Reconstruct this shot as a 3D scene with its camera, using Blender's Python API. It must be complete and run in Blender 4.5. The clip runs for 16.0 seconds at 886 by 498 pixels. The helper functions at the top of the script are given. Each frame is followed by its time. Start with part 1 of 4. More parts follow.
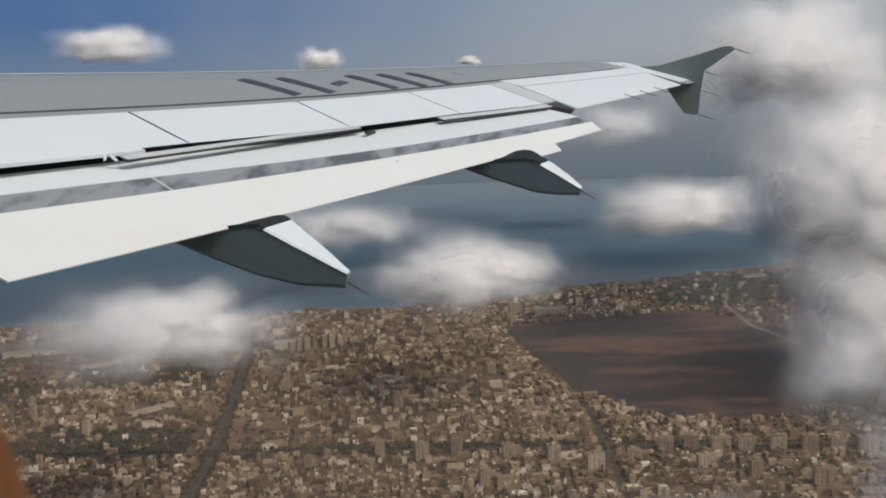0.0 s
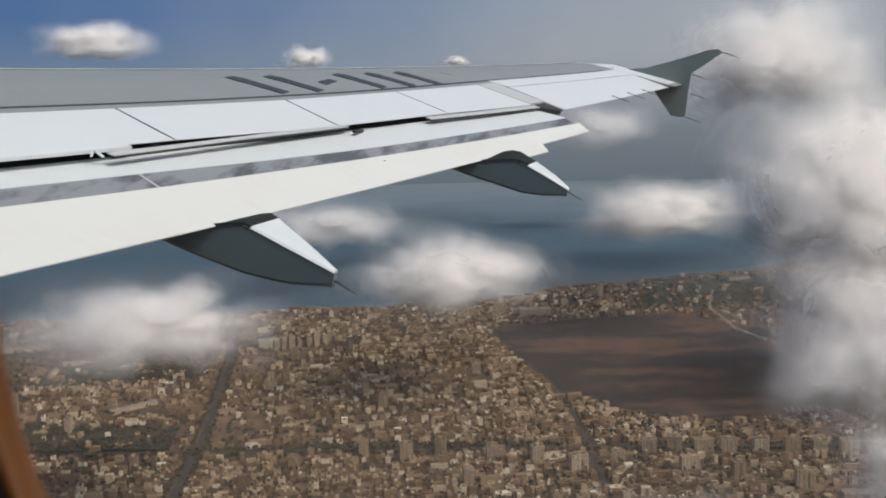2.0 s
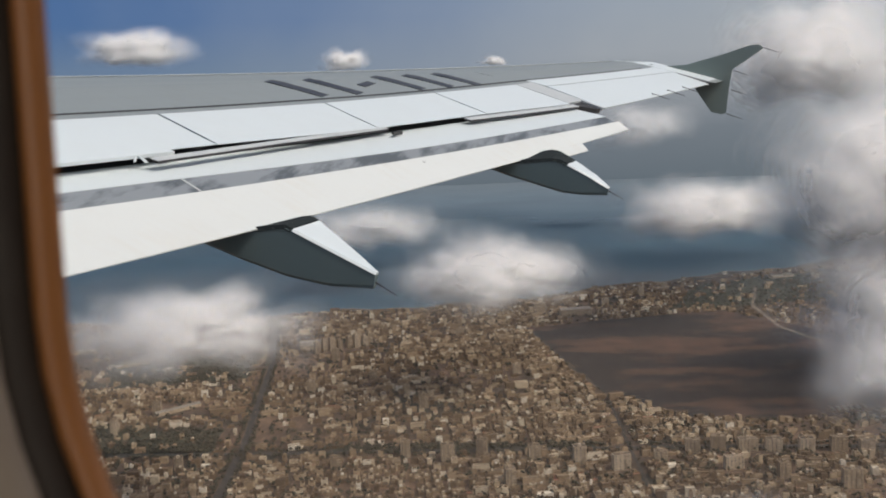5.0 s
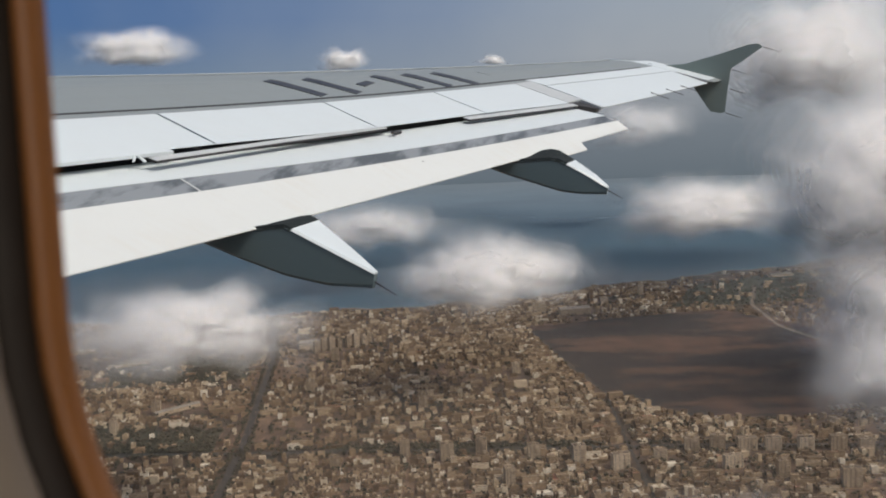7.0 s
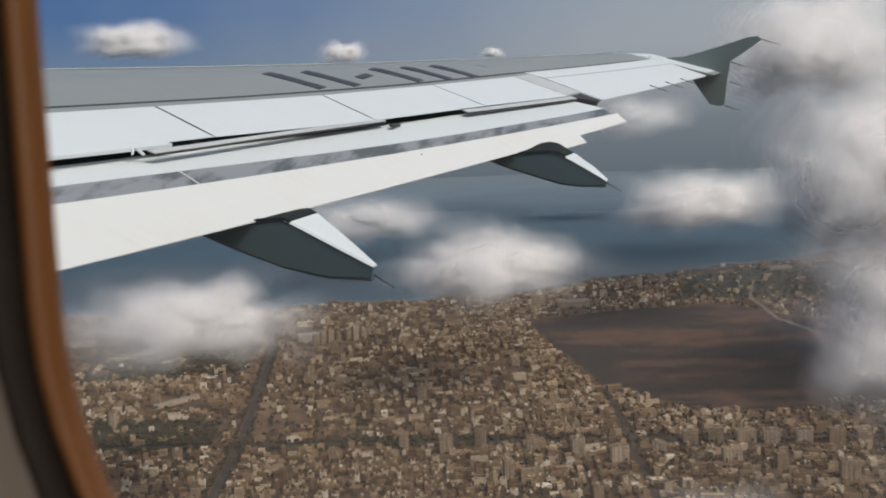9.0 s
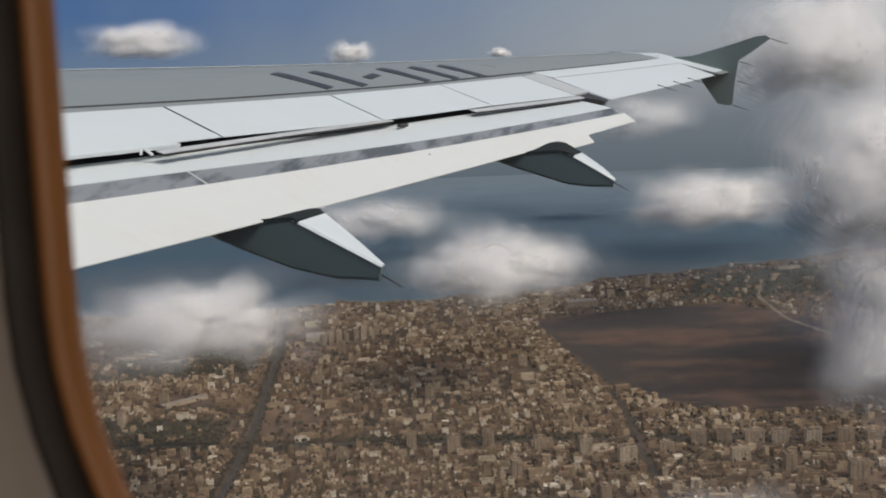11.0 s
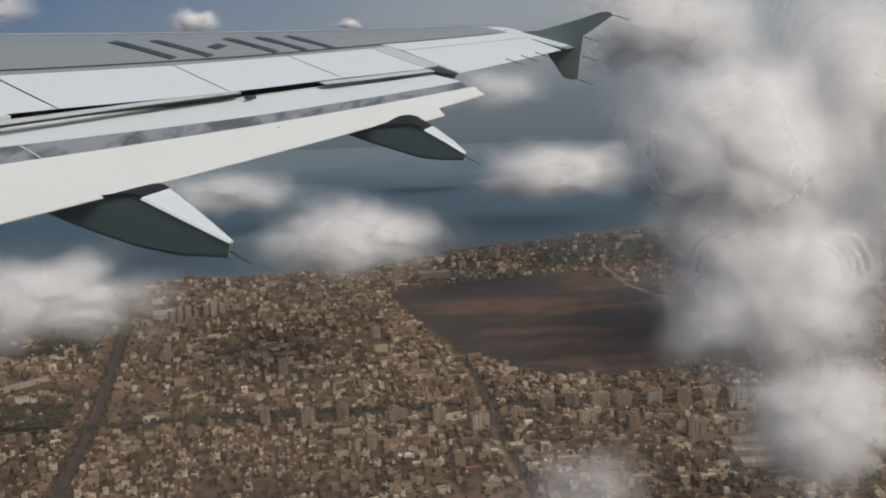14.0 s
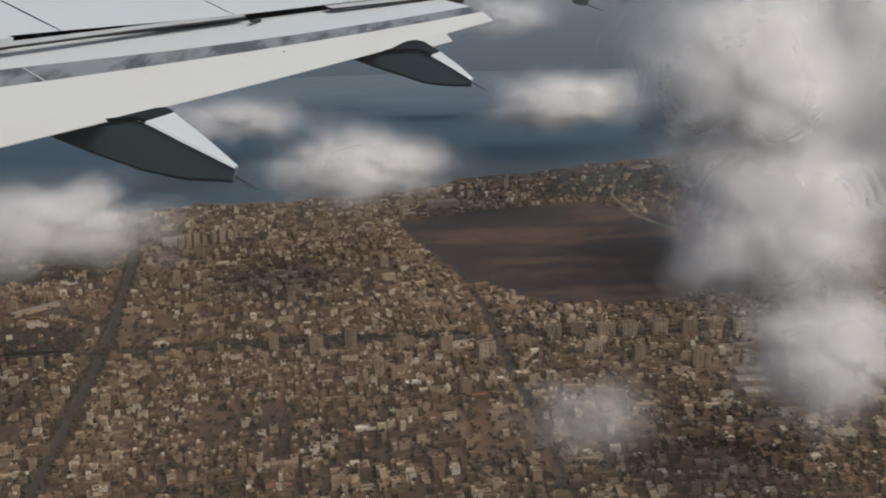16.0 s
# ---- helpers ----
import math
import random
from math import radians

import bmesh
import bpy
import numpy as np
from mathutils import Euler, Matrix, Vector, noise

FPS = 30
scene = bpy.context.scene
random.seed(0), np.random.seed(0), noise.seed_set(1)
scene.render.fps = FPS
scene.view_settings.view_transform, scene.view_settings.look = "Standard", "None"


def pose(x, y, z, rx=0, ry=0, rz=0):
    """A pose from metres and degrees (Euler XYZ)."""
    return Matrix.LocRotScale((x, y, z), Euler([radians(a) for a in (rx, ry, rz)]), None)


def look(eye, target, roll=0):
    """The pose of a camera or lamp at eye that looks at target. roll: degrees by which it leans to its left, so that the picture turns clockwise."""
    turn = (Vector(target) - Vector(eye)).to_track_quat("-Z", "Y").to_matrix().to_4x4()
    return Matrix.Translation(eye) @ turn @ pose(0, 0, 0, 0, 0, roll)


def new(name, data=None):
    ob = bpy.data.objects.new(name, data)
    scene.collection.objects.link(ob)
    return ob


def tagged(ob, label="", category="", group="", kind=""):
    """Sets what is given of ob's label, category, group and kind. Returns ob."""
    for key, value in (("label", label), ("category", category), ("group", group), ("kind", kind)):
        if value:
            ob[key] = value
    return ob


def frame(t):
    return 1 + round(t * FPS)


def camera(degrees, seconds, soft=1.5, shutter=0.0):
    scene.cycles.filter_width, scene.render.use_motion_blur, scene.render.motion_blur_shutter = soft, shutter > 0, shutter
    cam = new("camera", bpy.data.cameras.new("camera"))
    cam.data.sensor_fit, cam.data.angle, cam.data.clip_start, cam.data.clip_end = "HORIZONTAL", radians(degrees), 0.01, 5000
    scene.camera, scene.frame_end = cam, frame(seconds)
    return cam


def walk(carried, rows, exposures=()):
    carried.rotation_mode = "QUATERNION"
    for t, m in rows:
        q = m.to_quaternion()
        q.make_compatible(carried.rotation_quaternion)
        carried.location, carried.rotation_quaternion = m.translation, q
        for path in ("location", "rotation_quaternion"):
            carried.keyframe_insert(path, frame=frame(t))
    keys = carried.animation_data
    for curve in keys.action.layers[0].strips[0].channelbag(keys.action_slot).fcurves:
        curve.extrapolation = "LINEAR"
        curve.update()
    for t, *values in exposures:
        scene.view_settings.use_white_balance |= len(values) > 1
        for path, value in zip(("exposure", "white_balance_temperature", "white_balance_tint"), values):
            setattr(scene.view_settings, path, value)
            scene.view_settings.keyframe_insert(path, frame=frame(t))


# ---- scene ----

# ================= camera and its path =================
cam = camera(47.0, 16.0, soft=1.9)
cam.data.dof.use_dof = True
cam.data.dof.focus_distance = 14.0
cam.data.dof.aperture_fstop = 11.0
walk(cam, [
    (0.0, pose(0.0189, -0.0003, 419.9993, 81.952, 2.154, -1.675)),
    (0.5, pose(0.0180, -0.0003, 419.9993, 81.785, 2.278, -1.585)),
    (1.0, pose(0.0181, -0.0003, 419.9993, 81.734, 2.109, -1.209)),
    (1.5, pose(0.0180, -0.0002, 419.9997, 81.644, 2.049, -1.677)),
    (2.0, pose(0.0083, -0.0002, 419.9995, 81.921, 1.526, -2.398)),
    (2.5, pose(0.0120, -0.0003, 419.9993, 82.046, 1.951, -1.437)),
    (3.0, pose(0.0100, -0.0005, 419.9990, 81.947, 2.280, -0.909)),
    (3.5, pose(0.0053, 0.0003, 419.9999, 81.828, 1.967, -0.832)),
    (4.0, pose(0.0002, 0.0001, 419.9998, 82.029, 2.017, -0.439)),
    (6.5, pose(0.0019, 0.0012, 420.0008, 82.021, 2.714, -0.443)),
    (7.0, pose(0.0004, 0.0003, 420.0001, 81.997, 2.500, -0.350)),
    (7.5, pose(0.0013, 0.0008, 420.0007, 81.898, 2.549, -0.032)),
    (8.0, pose(0.0019, 0.0009, 420.0007, 81.543, 2.430, -0.273)),
    (8.5, pose(-0.0003, -0.0004, 419.9996, 81.635, 2.450, -0.395)),
    (9.0, pose(0.0021, 0.0005, 420.0006, 81.593, 2.488, -0.397)),
    (11.5, pose(-0.0002, -0.0003, 420.0003, 81.615, 2.815, 0.245)),
    (12.0, pose(0.0011, -0.0001, 420.0003, 82.181, 3.906, -0.209)),
    (12.5, pose(0.0040, -0.0005, 419.9998, 82.444, 3.207, -0.961)),
    (13.0, pose(0.0046, 0.0201, 420.0073, 82.447, 1.845, -5.312)),
    (13.5, pose(0.0147, 0.0332, 419.9938, 82.364, 2.830, -6.749)),
    (14.0, pose(0.0044, 0.0473, 420.0054, 79.739, 1.958, -8.290)),
    (14.5, pose(0.0223, 0.0647, 420.0009, 77.663, 1.081, -8.737)),
    (15.0, pose(0.0234, 0.0591, 420.0210, 76.119, 1.047, -7.709)),
    (15.5, pose(0.0144, 0.0584, 420.0056, 75.880, 1.309, -7.971)),
    (16.0, pose(0.0241, 0.0469, 419.9886, 75.772, 1.582, -7.747)),
], exposures=[(0.0, -0.34), (4.0, -0.30), (7.0, -0.30), (9.0, -0.36), (11.5, -0.48), (12.5, -0.48), (14.0, -0.54), (15.0, -0.64), (16.0, -0.70)])

# ================= world, sun =================
SUN_AZ, SUN_EL = 118.0, 50.0
world = bpy.data.worlds.new("world")
scene.world = world
world.use_nodes = True
wn = world.node_tree.nodes
sky = wn.new("ShaderNodeTexSky")
sky.sky_type, sky.sun_disc = "NISHITA", False
sky.sun_elevation, sky.sun_rotation = radians(SUN_EL), radians(SUN_AZ)
sky.air_density, sky.dust_density = 1.0, 4.0
wn["Background"].inputs["Strength"].default_value = 0.15
world.node_tree.links.new(sky.outputs["Color"], wn["Background"].inputs["Color"])

lamp = bpy.data.lights.new("sun", "SUN")
lamp.energy, lamp.angle, lamp.color = 2.75, radians(2.0), (1.0, 0.965, 0.89)
sun = new("sun", lamp)
sun_dir = Vector((math.sin(radians(SUN_AZ)) * math.cos(radians(SUN_EL)),
                  math.cos(radians(SUN_AZ)) * math.cos(radians(SUN_EL)), math.sin(radians(SUN_EL))))
sun.matrix_world = look(sun_dir * 100 + Vector((0, 0, 420)), (0, 0, 420))

# daylight from the windows across the aisle
aisle = bpy.data.lights.new("aisle_window_light", "AREA")
aisle.shape, aisle.size, aisle.size_y, aisle.energy, aisle.color = "RECTANGLE", 3.0, 0.34, 50.0, (1.0, 0.92, 0.82)
scene.cycles.transparent_max_bounces = 160
scene.cycles.diffuse_bounces = 5


# ================= materials =================
def material(name):
    m = bpy.data.materials.new(name)
    m.use_nodes = True
    nt = m.node_tree
    return m, nt.nodes, nt.links, nt.nodes["Principled BSDF"]


def noise_node(nodes, links, scale, detail=4.0, rough=0.55, coord="Object", stretch=None):
    tc = nodes.new("ShaderNodeTexCoord")
    n = nodes.new("ShaderNodeTexNoise")
    n.inputs["Scale"].default_value = scale
    n.inputs["Detail"].default_value = detail
    n.inputs["Roughness"].default_value = rough
    if stretch:
        mp = nodes.new("ShaderNodeMapping")
        mp.inputs["Scale"].default_value = stretch
        links.new(tc.outputs[coord], mp.inputs["Vector"])
        links.new(mp.outputs["Vector"], n.inputs["Vector"])
    else:
        links.new(tc.outputs[coord], n.inputs["Vector"])
    return n


def ramp_node(nodes, links, src, stops):
    r = nodes.new("ShaderNodeValToRGB")
    el = r.color_ramp.elements
    el[0].position, el[0].color = stops[0][0], (*stops[0][1], 1)
    el[1].position, el[1].color = stops[-1][0], (*stops[-1][1], 1)
    for p, c in stops[1:-1]:
        e = el.new(p)
        e.color = (*c, 1)
    links.new(src, r.inputs["Fac"])
    return r


def mix_node(nodes, links, fac, a, b, mode="MIX"):
    m = nodes.new("ShaderNodeMix")
    m.data_type, m.blend_type = "RGBA", mode
    for i, v in ((0, fac), (6, a), (7, b)):
        if isinstance(v, (int, float)):
            m.inputs[i].default_value = v
        elif isinstance(v, tuple):
            m.inputs[i].default_value = (*v, 1)
        else:
            links.new(v, m.inputs[i])
    return m.outputs[2]


def painted(name, color, rough=0.4, dirt=0.25, dirt_color=(0.3, 0.29, 0.26), metal=0.0, bump=0.02, grain=(0.5, 6.0, 2.0), onset=(0.22, 0.5)):
    """Paint on metal: faint mottling, streaks along the airflow, rubbed grime."""
    m, n, l, b = material(name)
    big = noise_node(n, l, 1.1, 5, 0.6)
    streak = noise_node(n, l, 3.0, 6, 0.6, stretch=grain)
    mul = n.new("ShaderNodeMath")
    mul.operation = "MULTIPLY"
    l.new(big.outputs["Fac"], mul.inputs[0])
    l.new(streak.outputs["Fac"], mul.inputs[1])
    f = ramp_node(n, l, mul.outputs[0], [(onset[0], (0, 0, 0)), (onset[1], (dirt, dirt, dirt))])
    col = mix_node(n, l, f.outputs["Color"], tuple(color), tuple(dirt_color))
    l.new(col, b.inputs["Base Color"])
    b.inputs["Roughness"].default_value = rough
    b.inputs["Metallic"].default_value = metal
    fine = noise_node(n, l, 40, 3)
    bp = n.new("ShaderNodeBump")
    bp.inputs["Strength"].default_value = bump
    l.new(fine.outputs["Fac"], bp.inputs["Height"])
    l.new(bp.outputs["Normal"], b.inputs["Normal"])
    return m


WHITE = painted("white paint", (0.585, 0.63, 0.64), 0.38, 0.16, (0.50, 0.48, 0.43))
FLAP_WHITE = painted("flap white paint", (0.575, 0.59, 0.575), 0.42, 0.3, (0.52, 0.46, 0.37))
GREY = painted("grey paint", (0.215, 0.238, 0.24), 0.5, 0.35, (0.19, 0.19, 0.18))
BAND = painted("rubbed grey band", (0.20, 0.218, 0.235), 0.45, 0.9, (0.055, 0.065, 0.075), grain=(3.0, 0.55, 2.0), onset=(0.22, 0.31))
STRIP = painted("pale grey strip", (0.45, 0.47, 0.47), 0.45, 0.3)
# near black for real dark fittings and for shade painted in the slots
DARK = painted("dark fittings and slot shade", (0.025, 0.025, 0.027), 0.7, 0.3, (0.05, 0.045, 0.04))
# grey green paint, darkened to hold the shade on the fairing sides
FAIRING = painted("fairing grey green paint with side shade", (0.115, 0.16, 0.168), 0.38, 0.3, (0.08, 0.105, 0.11))
# dull tone for the shade painted between fairing and flap
FAIRING_SHADE = painted("dull dark fairing shade", (0.022, 0.027, 0.028), 0.95, 0.2, (0.02, 0.02, 0.02), bump=0.0)
FAIRING_SHADE.node_tree.nodes["Principled BSDF"].inputs["Specular IOR Level"].default_value = 0.1
FENCE = painted("wing fence paint", (0.17, 0.215, 0.20), 0.4, 0.25, (0.07, 0.09, 0.08))
MARKING = painted("faded black marking", (0.035, 0.037, 0.045), 0.5, 0.4, (0.09, 0.09, 0.09))
PANEL = painted("beige cabin plastic", (0.34, 0.28, 0.22), 0.55, 0.2, (0.26, 0.2, 0.15))
# the rim's orange is warm light put into its colour
RIM = painted("window rim with painted warm light", (0.40, 0.16, 0.045), 0.45, 0.5, (0.22, 0.085, 0.025))
GASKET = painted("dark rubber gasket", (0.032, 0.023, 0.018), 0.7, 0.2)
CABIN = painted("cabin lining", (0.30, 0.27, 0.24), 0.7, 0.2)


# ================= mesh helpers =================
def mesh_object(name, bm, mat, parent=None, label="", smooth=False):
    bmesh.ops.recalc_face_normals(bm, faces=bm.faces)
    me = bpy.data.meshes.new(name)
    bm.to_mesh(me)
    bm.free()
    for m in (mat if isinstance(mat, (list, tuple)) else [mat]):
        me.materials.append(m)
    if smooth:
        for p in me.polygons:
            p.use_smooth = True
    ob = new(name, me)
    if parent:
        ob.parent = parent
    if label:
        ob["label"] = label
    return ob


part = mesh_object


def loft(sections, close_ends=True, wrap=True):
    """A skin through rings of points of equal count."""
    bm = bmesh.new()
    rings = [[bm.verts.new(p) for p in s] for s in sections]
    k = len(rings[0])
    for a, b in zip(rings, rings[1:]):
        for i in range(k if wrap else k - 1):
            j = (i + 1) % k
            bm.faces.new((a[i], a[j], b[j], b[i]))
    if close_ends:
        bm.faces.new(rings[0])
        bm.faces.new(rings[-1])
    return bm


def bevel(bm, width, segments=1):
    bmesh.ops.bevel(bm, geom=bm.edges[:], offset=width, segments=segments, affect="EDGES", clamp_overlap=True)
    return bm


def box_bm(x0, y0, z0, x1, y1, z1):
    bm = bmesh.new()
    bmesh.ops.create_cube(bm, size=1.0, matrix=Matrix.LocRotScale(
        ((x0 + x1) / 2, (y0 + y1) / 2, (z0 + z1) / 2), None, (x1 - x0, y1 - y0, z1 - z0)))
    return bm


# ================= backdrop of sky and haze =================
def build_backdrop():
    m, n, l, b = material("sky and haze")
    tc = n.new("ShaderNodeTexCoord")
    sep = n.new("ShaderNodeSeparateXYZ")
    l.new(tc.outputs["Object"], sep.inputs[0])
    hz = n.new("ShaderNodeMapRange")
    hz.inputs["From Min"].default_value, hz.inputs["From Max"].default_value = 0.0, 1400.0
    l.new(sep.outputs["Z"], hz.inputs["Value"])
    left = ramp_node(n, l, hz.outputs[0], [(0.0, (0.15, 0.185, 0.22)), (0.036, (0.152, 0.19, 0.228)), (0.2, (0.17, 0.212, 0.265)), (0.31, (0.20, 0.25, 0.32)),
                                           (0.42, (0.185, 0.265, 0.385)), (0.60, (0.10, 0.195, 0.40)), (1.0, (0.085, 0.18, 0.41))])
    right = ramp_node(n, l, hz.outputs[0], [(0.0, (0.15, 0.185, 0.215)), (0.036, (0.16, 0.195, 0.228)), (0.2, (0.21, 0.243, 0.28)), (0.31, (0.34, 0.365, 0.40)),
                                            (0.45, (0.43, 0.46, 0.50)), (0.62, (0.42, 0.47, 0.53)), (1.0, (0.30, 0.39, 0.53))])
    ax = n.new("ShaderNodeMapRange")
    ax.inputs["From Min"].default_value, ax.inputs["From Max"].default_value = -1500.0, 1300.0
    wob = noise_node(n, l, 0.0011, 4, 0.5)
    add = n.new("ShaderNodeMath")
    add.operation = "MULTIPLY_ADD"
    add.inputs[1].default_value = 1400.0
    l.new(wob.outputs["Fac"], add.inputs[0])
    sh = n.new("ShaderNodeMath")
    sh.operation = "SUBTRACT"
    sh.inputs[1].default_value = 700.0
    l.new(sep.outputs["X"], add.inputs[2])
    l.new(add.outputs[0], sh.inputs[0])
    l.new(sh.outputs[0], ax.inputs["Value"])
    col = mix_node(n, l, ax.outputs[0], left.outputs["Color"], right.outputs["Color"])
    em = n.new("ShaderNodeEmission")
    l.new(col, em.inputs["Color"])
    l.new(em.outputs[0], n["Material Output"].inputs["Surface"])
    bm = bmesh.new()
    bmesh.ops.create_cone(bm, segments=96, radius1=4850, radius2=4850, depth=1400, cap_ends=False,
                          matrix=Matrix.Translation((0, 0, 698)))
    ob = mesh_object("backdrop", bm, m, smooth=True)
    tagged(ob, "pale blue hazy sky low over the sea horizon", "sky", kind="structure")


build_backdrop()


# ================= ground, sea, fields, roads =================
COAST = [(-4600, 1700), (-2500, 1900), (-1400, 2030), (-750, 2110), (-350, 2120), (-50, 2150), (160, 2190), (420, 2310), (560, 2360), (700, 2400),
         (900, 2480), (1150, 2620), (1450, 2800), (1800, 3020), (2400, 3300), (3200, 3400)]
FIELD = [(150, 1880), (185, 1640), (225, 1420), (300, 1310), (440, 1275), (590, 1285), (640, 1420), (665, 1620), (640, 1800), (540, 1960), (330, 1930)]


def in_poly(x, y, poly):
    c = False
    for (x0, y0), (x1, y1) in zip(poly, poly[1:] + poly[:1]):
        if (y0 > y) != (y1 > y) and x < (x1 - x0) * (y - y0) / (y1 - y0) + x0:
            c = not c
    return c


def coast_y(x):
    for (x0, y0), (x1, y1) in zip(COAST, COAST[1:]):
        if x0 <= x <= x1:
            return y0 + (y1 - y0) * (x - x0) / (x1 - x0) + 14 * math.sin(x * 0.021) + 9 * math.sin(x * 0.057 + 1)
    return COAST[0][1] if x < COAST[0][0] else COAST[-1][1]


def earth_material(name, stops, scale, fine=0.05, stretch=None, bump=0.6):
    m, n, l, b = material(name)
    a = noise_node(n, l, scale, 6, 0.62, stretch=stretch)
    r = ramp_node(n, l, a.outputs["Fac"], stops)
    f = noise_node(n, l, fine, 6, 0.7)
    fr = ramp_node(n, l, f.outputs["Fac"], [(0.3, (0.45, 0.45, 0.45)), (0.7, (1.35, 1.3, 1.25))])
    l.new(mix_node(n, l, 1.0, r.outputs["Color"], fr.outputs["Color"], "MULTIPLY"), b.inputs["Base Color"])
    b.inputs["Roughness"].default_value = 0.95
    bp = n.new("ShaderNodeBump")
    bp.inputs["Strength"].default_value, bp.inputs["Distance"].default_value = bump, 3.0
    l.new(f.outputs["Fac"], bp.inputs["Height"])
    l.new(bp.outputs["Normal"], b.inputs["Normal"])
    return m


EARTH = earth_material("dry earth and scrub", [(0.32, (0.030, 0.030, 0.022)), (0.45, (0.075, 0.050, 0.033)), (0.58, (0.14, 0.088, 0.055)), (0.72, (0.20, 0.13, 0.08))], 0.006)
PLOUGH = earth_material("dark ploughed field", [(0.38, (0.013, 0.014, 0.015)), (0.49, (0.024, 0.021, 0.019)), (0.55, (0.075, 0.040, 0.027)), (0.68, (0.12, 0.068, 0.045))], 0.0045, 0.03,
                        stretch=(0.7, 1.5, 1.0), bump=0.3)
ASPHALT = earth_material("worn asphalt", [(0.3, (0.036, 0.034, 0.031)), (0.7, (0.06, 0.054, 0.047))], 0.02)
PALE_ROAD = earth_material("pale dusty road", [(0.3, (0.14, 0.115, 0.085)), (0.7, (0.23, 0.19, 0.145))], 0.02)
SAND = earth_material("beach sand", [(0.3, (0.16, 0.13, 0.095)), (0.7, (0.27, 0.22, 0.165))], 0.02)
GREEN = earth_material("dark green scrub", [(0.3, (0.025, 0.032, 0.02)), (0.7, (0.06, 0.06, 0.035))], 0.02)


def flat(name, poly, z, mat, parent=None):
    bm = bmesh.new()
    vs = [bm.verts.new((x, y, z)) for x, y in poly]
    bm.faces.new(vs)
    bmesh.ops.triangulate(bm, faces=bm.faces[:])
    ob = mesh_object(name, bm, mat, parent)
    return ob


def ragged(poly, step, reach):
    """The polygon with its edges broken into short uneven runs."""
    out = []
    for (x0, y0), (x1, y1) in zip(poly, poly[1:] + poly[:1]):
        n = max(1, int(math.hypot(x1 - x0, y1 - y0) / step))
        for k in range(n):
            x, y = x0 + (x1 - x0) * k / n, y0 + (y1 - y0) * k / n
            out.append((x + reach * noise.noise((x * 0.03, y * 0.03, 1.7)), y + reach * noise.noise((x * 0.03, y * 0.03, 8.3))))
    return out


def strip(path, width):
    """A ribbon polygon along a path."""
    l, r = [], []
    for i, p in enumerate(path):
        a = Vector(path[max(i - 1, 0)])
        b = Vector(path[min(i + 1, len(path) - 1)])
        d = (b - a).normalized()
        nrm = Vector((-d.y, d.x)) * width / 2
        l.append(tuple(Vector(p) + nrm))
        r.append(tuple(Vector(p) - nrm))
    return l + r[::-1]


def build_ground():
    xs = list(range(-4600, -1500, 200)) + list(range(-1500, 2200, 20)) + list(range(2200, 3400, 200))
    bm = bmesh.new()
    rows = []
    for x in xs:
        cy = coast_y(x)
        col = [-3200, 200, 900, cy - 400, cy - 60, cy - 8, cy]
        zz = [0, 0, 0, 0, 0, -0.6, -3.0]
        rows.append([bm.verts.new((x, y, z)) for y, z in zip(col, zz)])
    for a, b in zip(rows, rows[1:]):
        for i in range(6):
            bm.faces.new((a[i], b[i], b[i + 1], a[i + 1]))
    tagged(mesh_object("ground", bm, EARTH), "dry brown earth with dark scrub patches", "ground", kind="structure")
    m, n, l, b = material("sea water")
    w = noise_node(n, l, 0.0018, 5, 0.6, stretch=(0.7, 1.6, 1.0))
    r = ramp_node(n, l, w.outputs["Fac"], [(0.35, (0.014, 0.058, 0.095)), (0.65, (0.028, 0.088, 0.13))])
    l.new(r.outputs["Color"], b.inputs["Base Color"])
    b.inputs["Roughness"].default_value = 0.32
    w2 = noise_node(n, l, 0.05, 5, 0.7)
    bp = n.new("ShaderNodeBump")
    bp.inputs["Strength"].default_value, bp.inputs["Distance"].default_value = 0.35, 2.0
    l.new(w2.outputs["Fac"], bp.inputs["Height"])
    l.new(bp.outputs["Normal"], b.inputs["Normal"])
    bm = bmesh.new()
    bmesh.ops.create_circle(bm, cap_ends=True, segments=96, radius=4900, matrix=Matrix.Translation((0, 0, -2.0)))
    tagged(mesh_object("water", bm, m), "dull blue sea with faint ripples", "sea", kind="structure")
    # beach
    bx = list(range(-1500, 2200, 20))
    path = [(x, coast_y(x) - 16) for x in bx]
    tagged(flat("beach", strip(path, 13), 0.35, SAND), "narrow pale sand beach along the sea", "beach", kind="structure")
    tagged(flat("field", ragged(FIELD, 26, 12), 0.4, PLOUGH), "large dark ploughed field with reddish bands", "field", kind="structure")


build_ground()
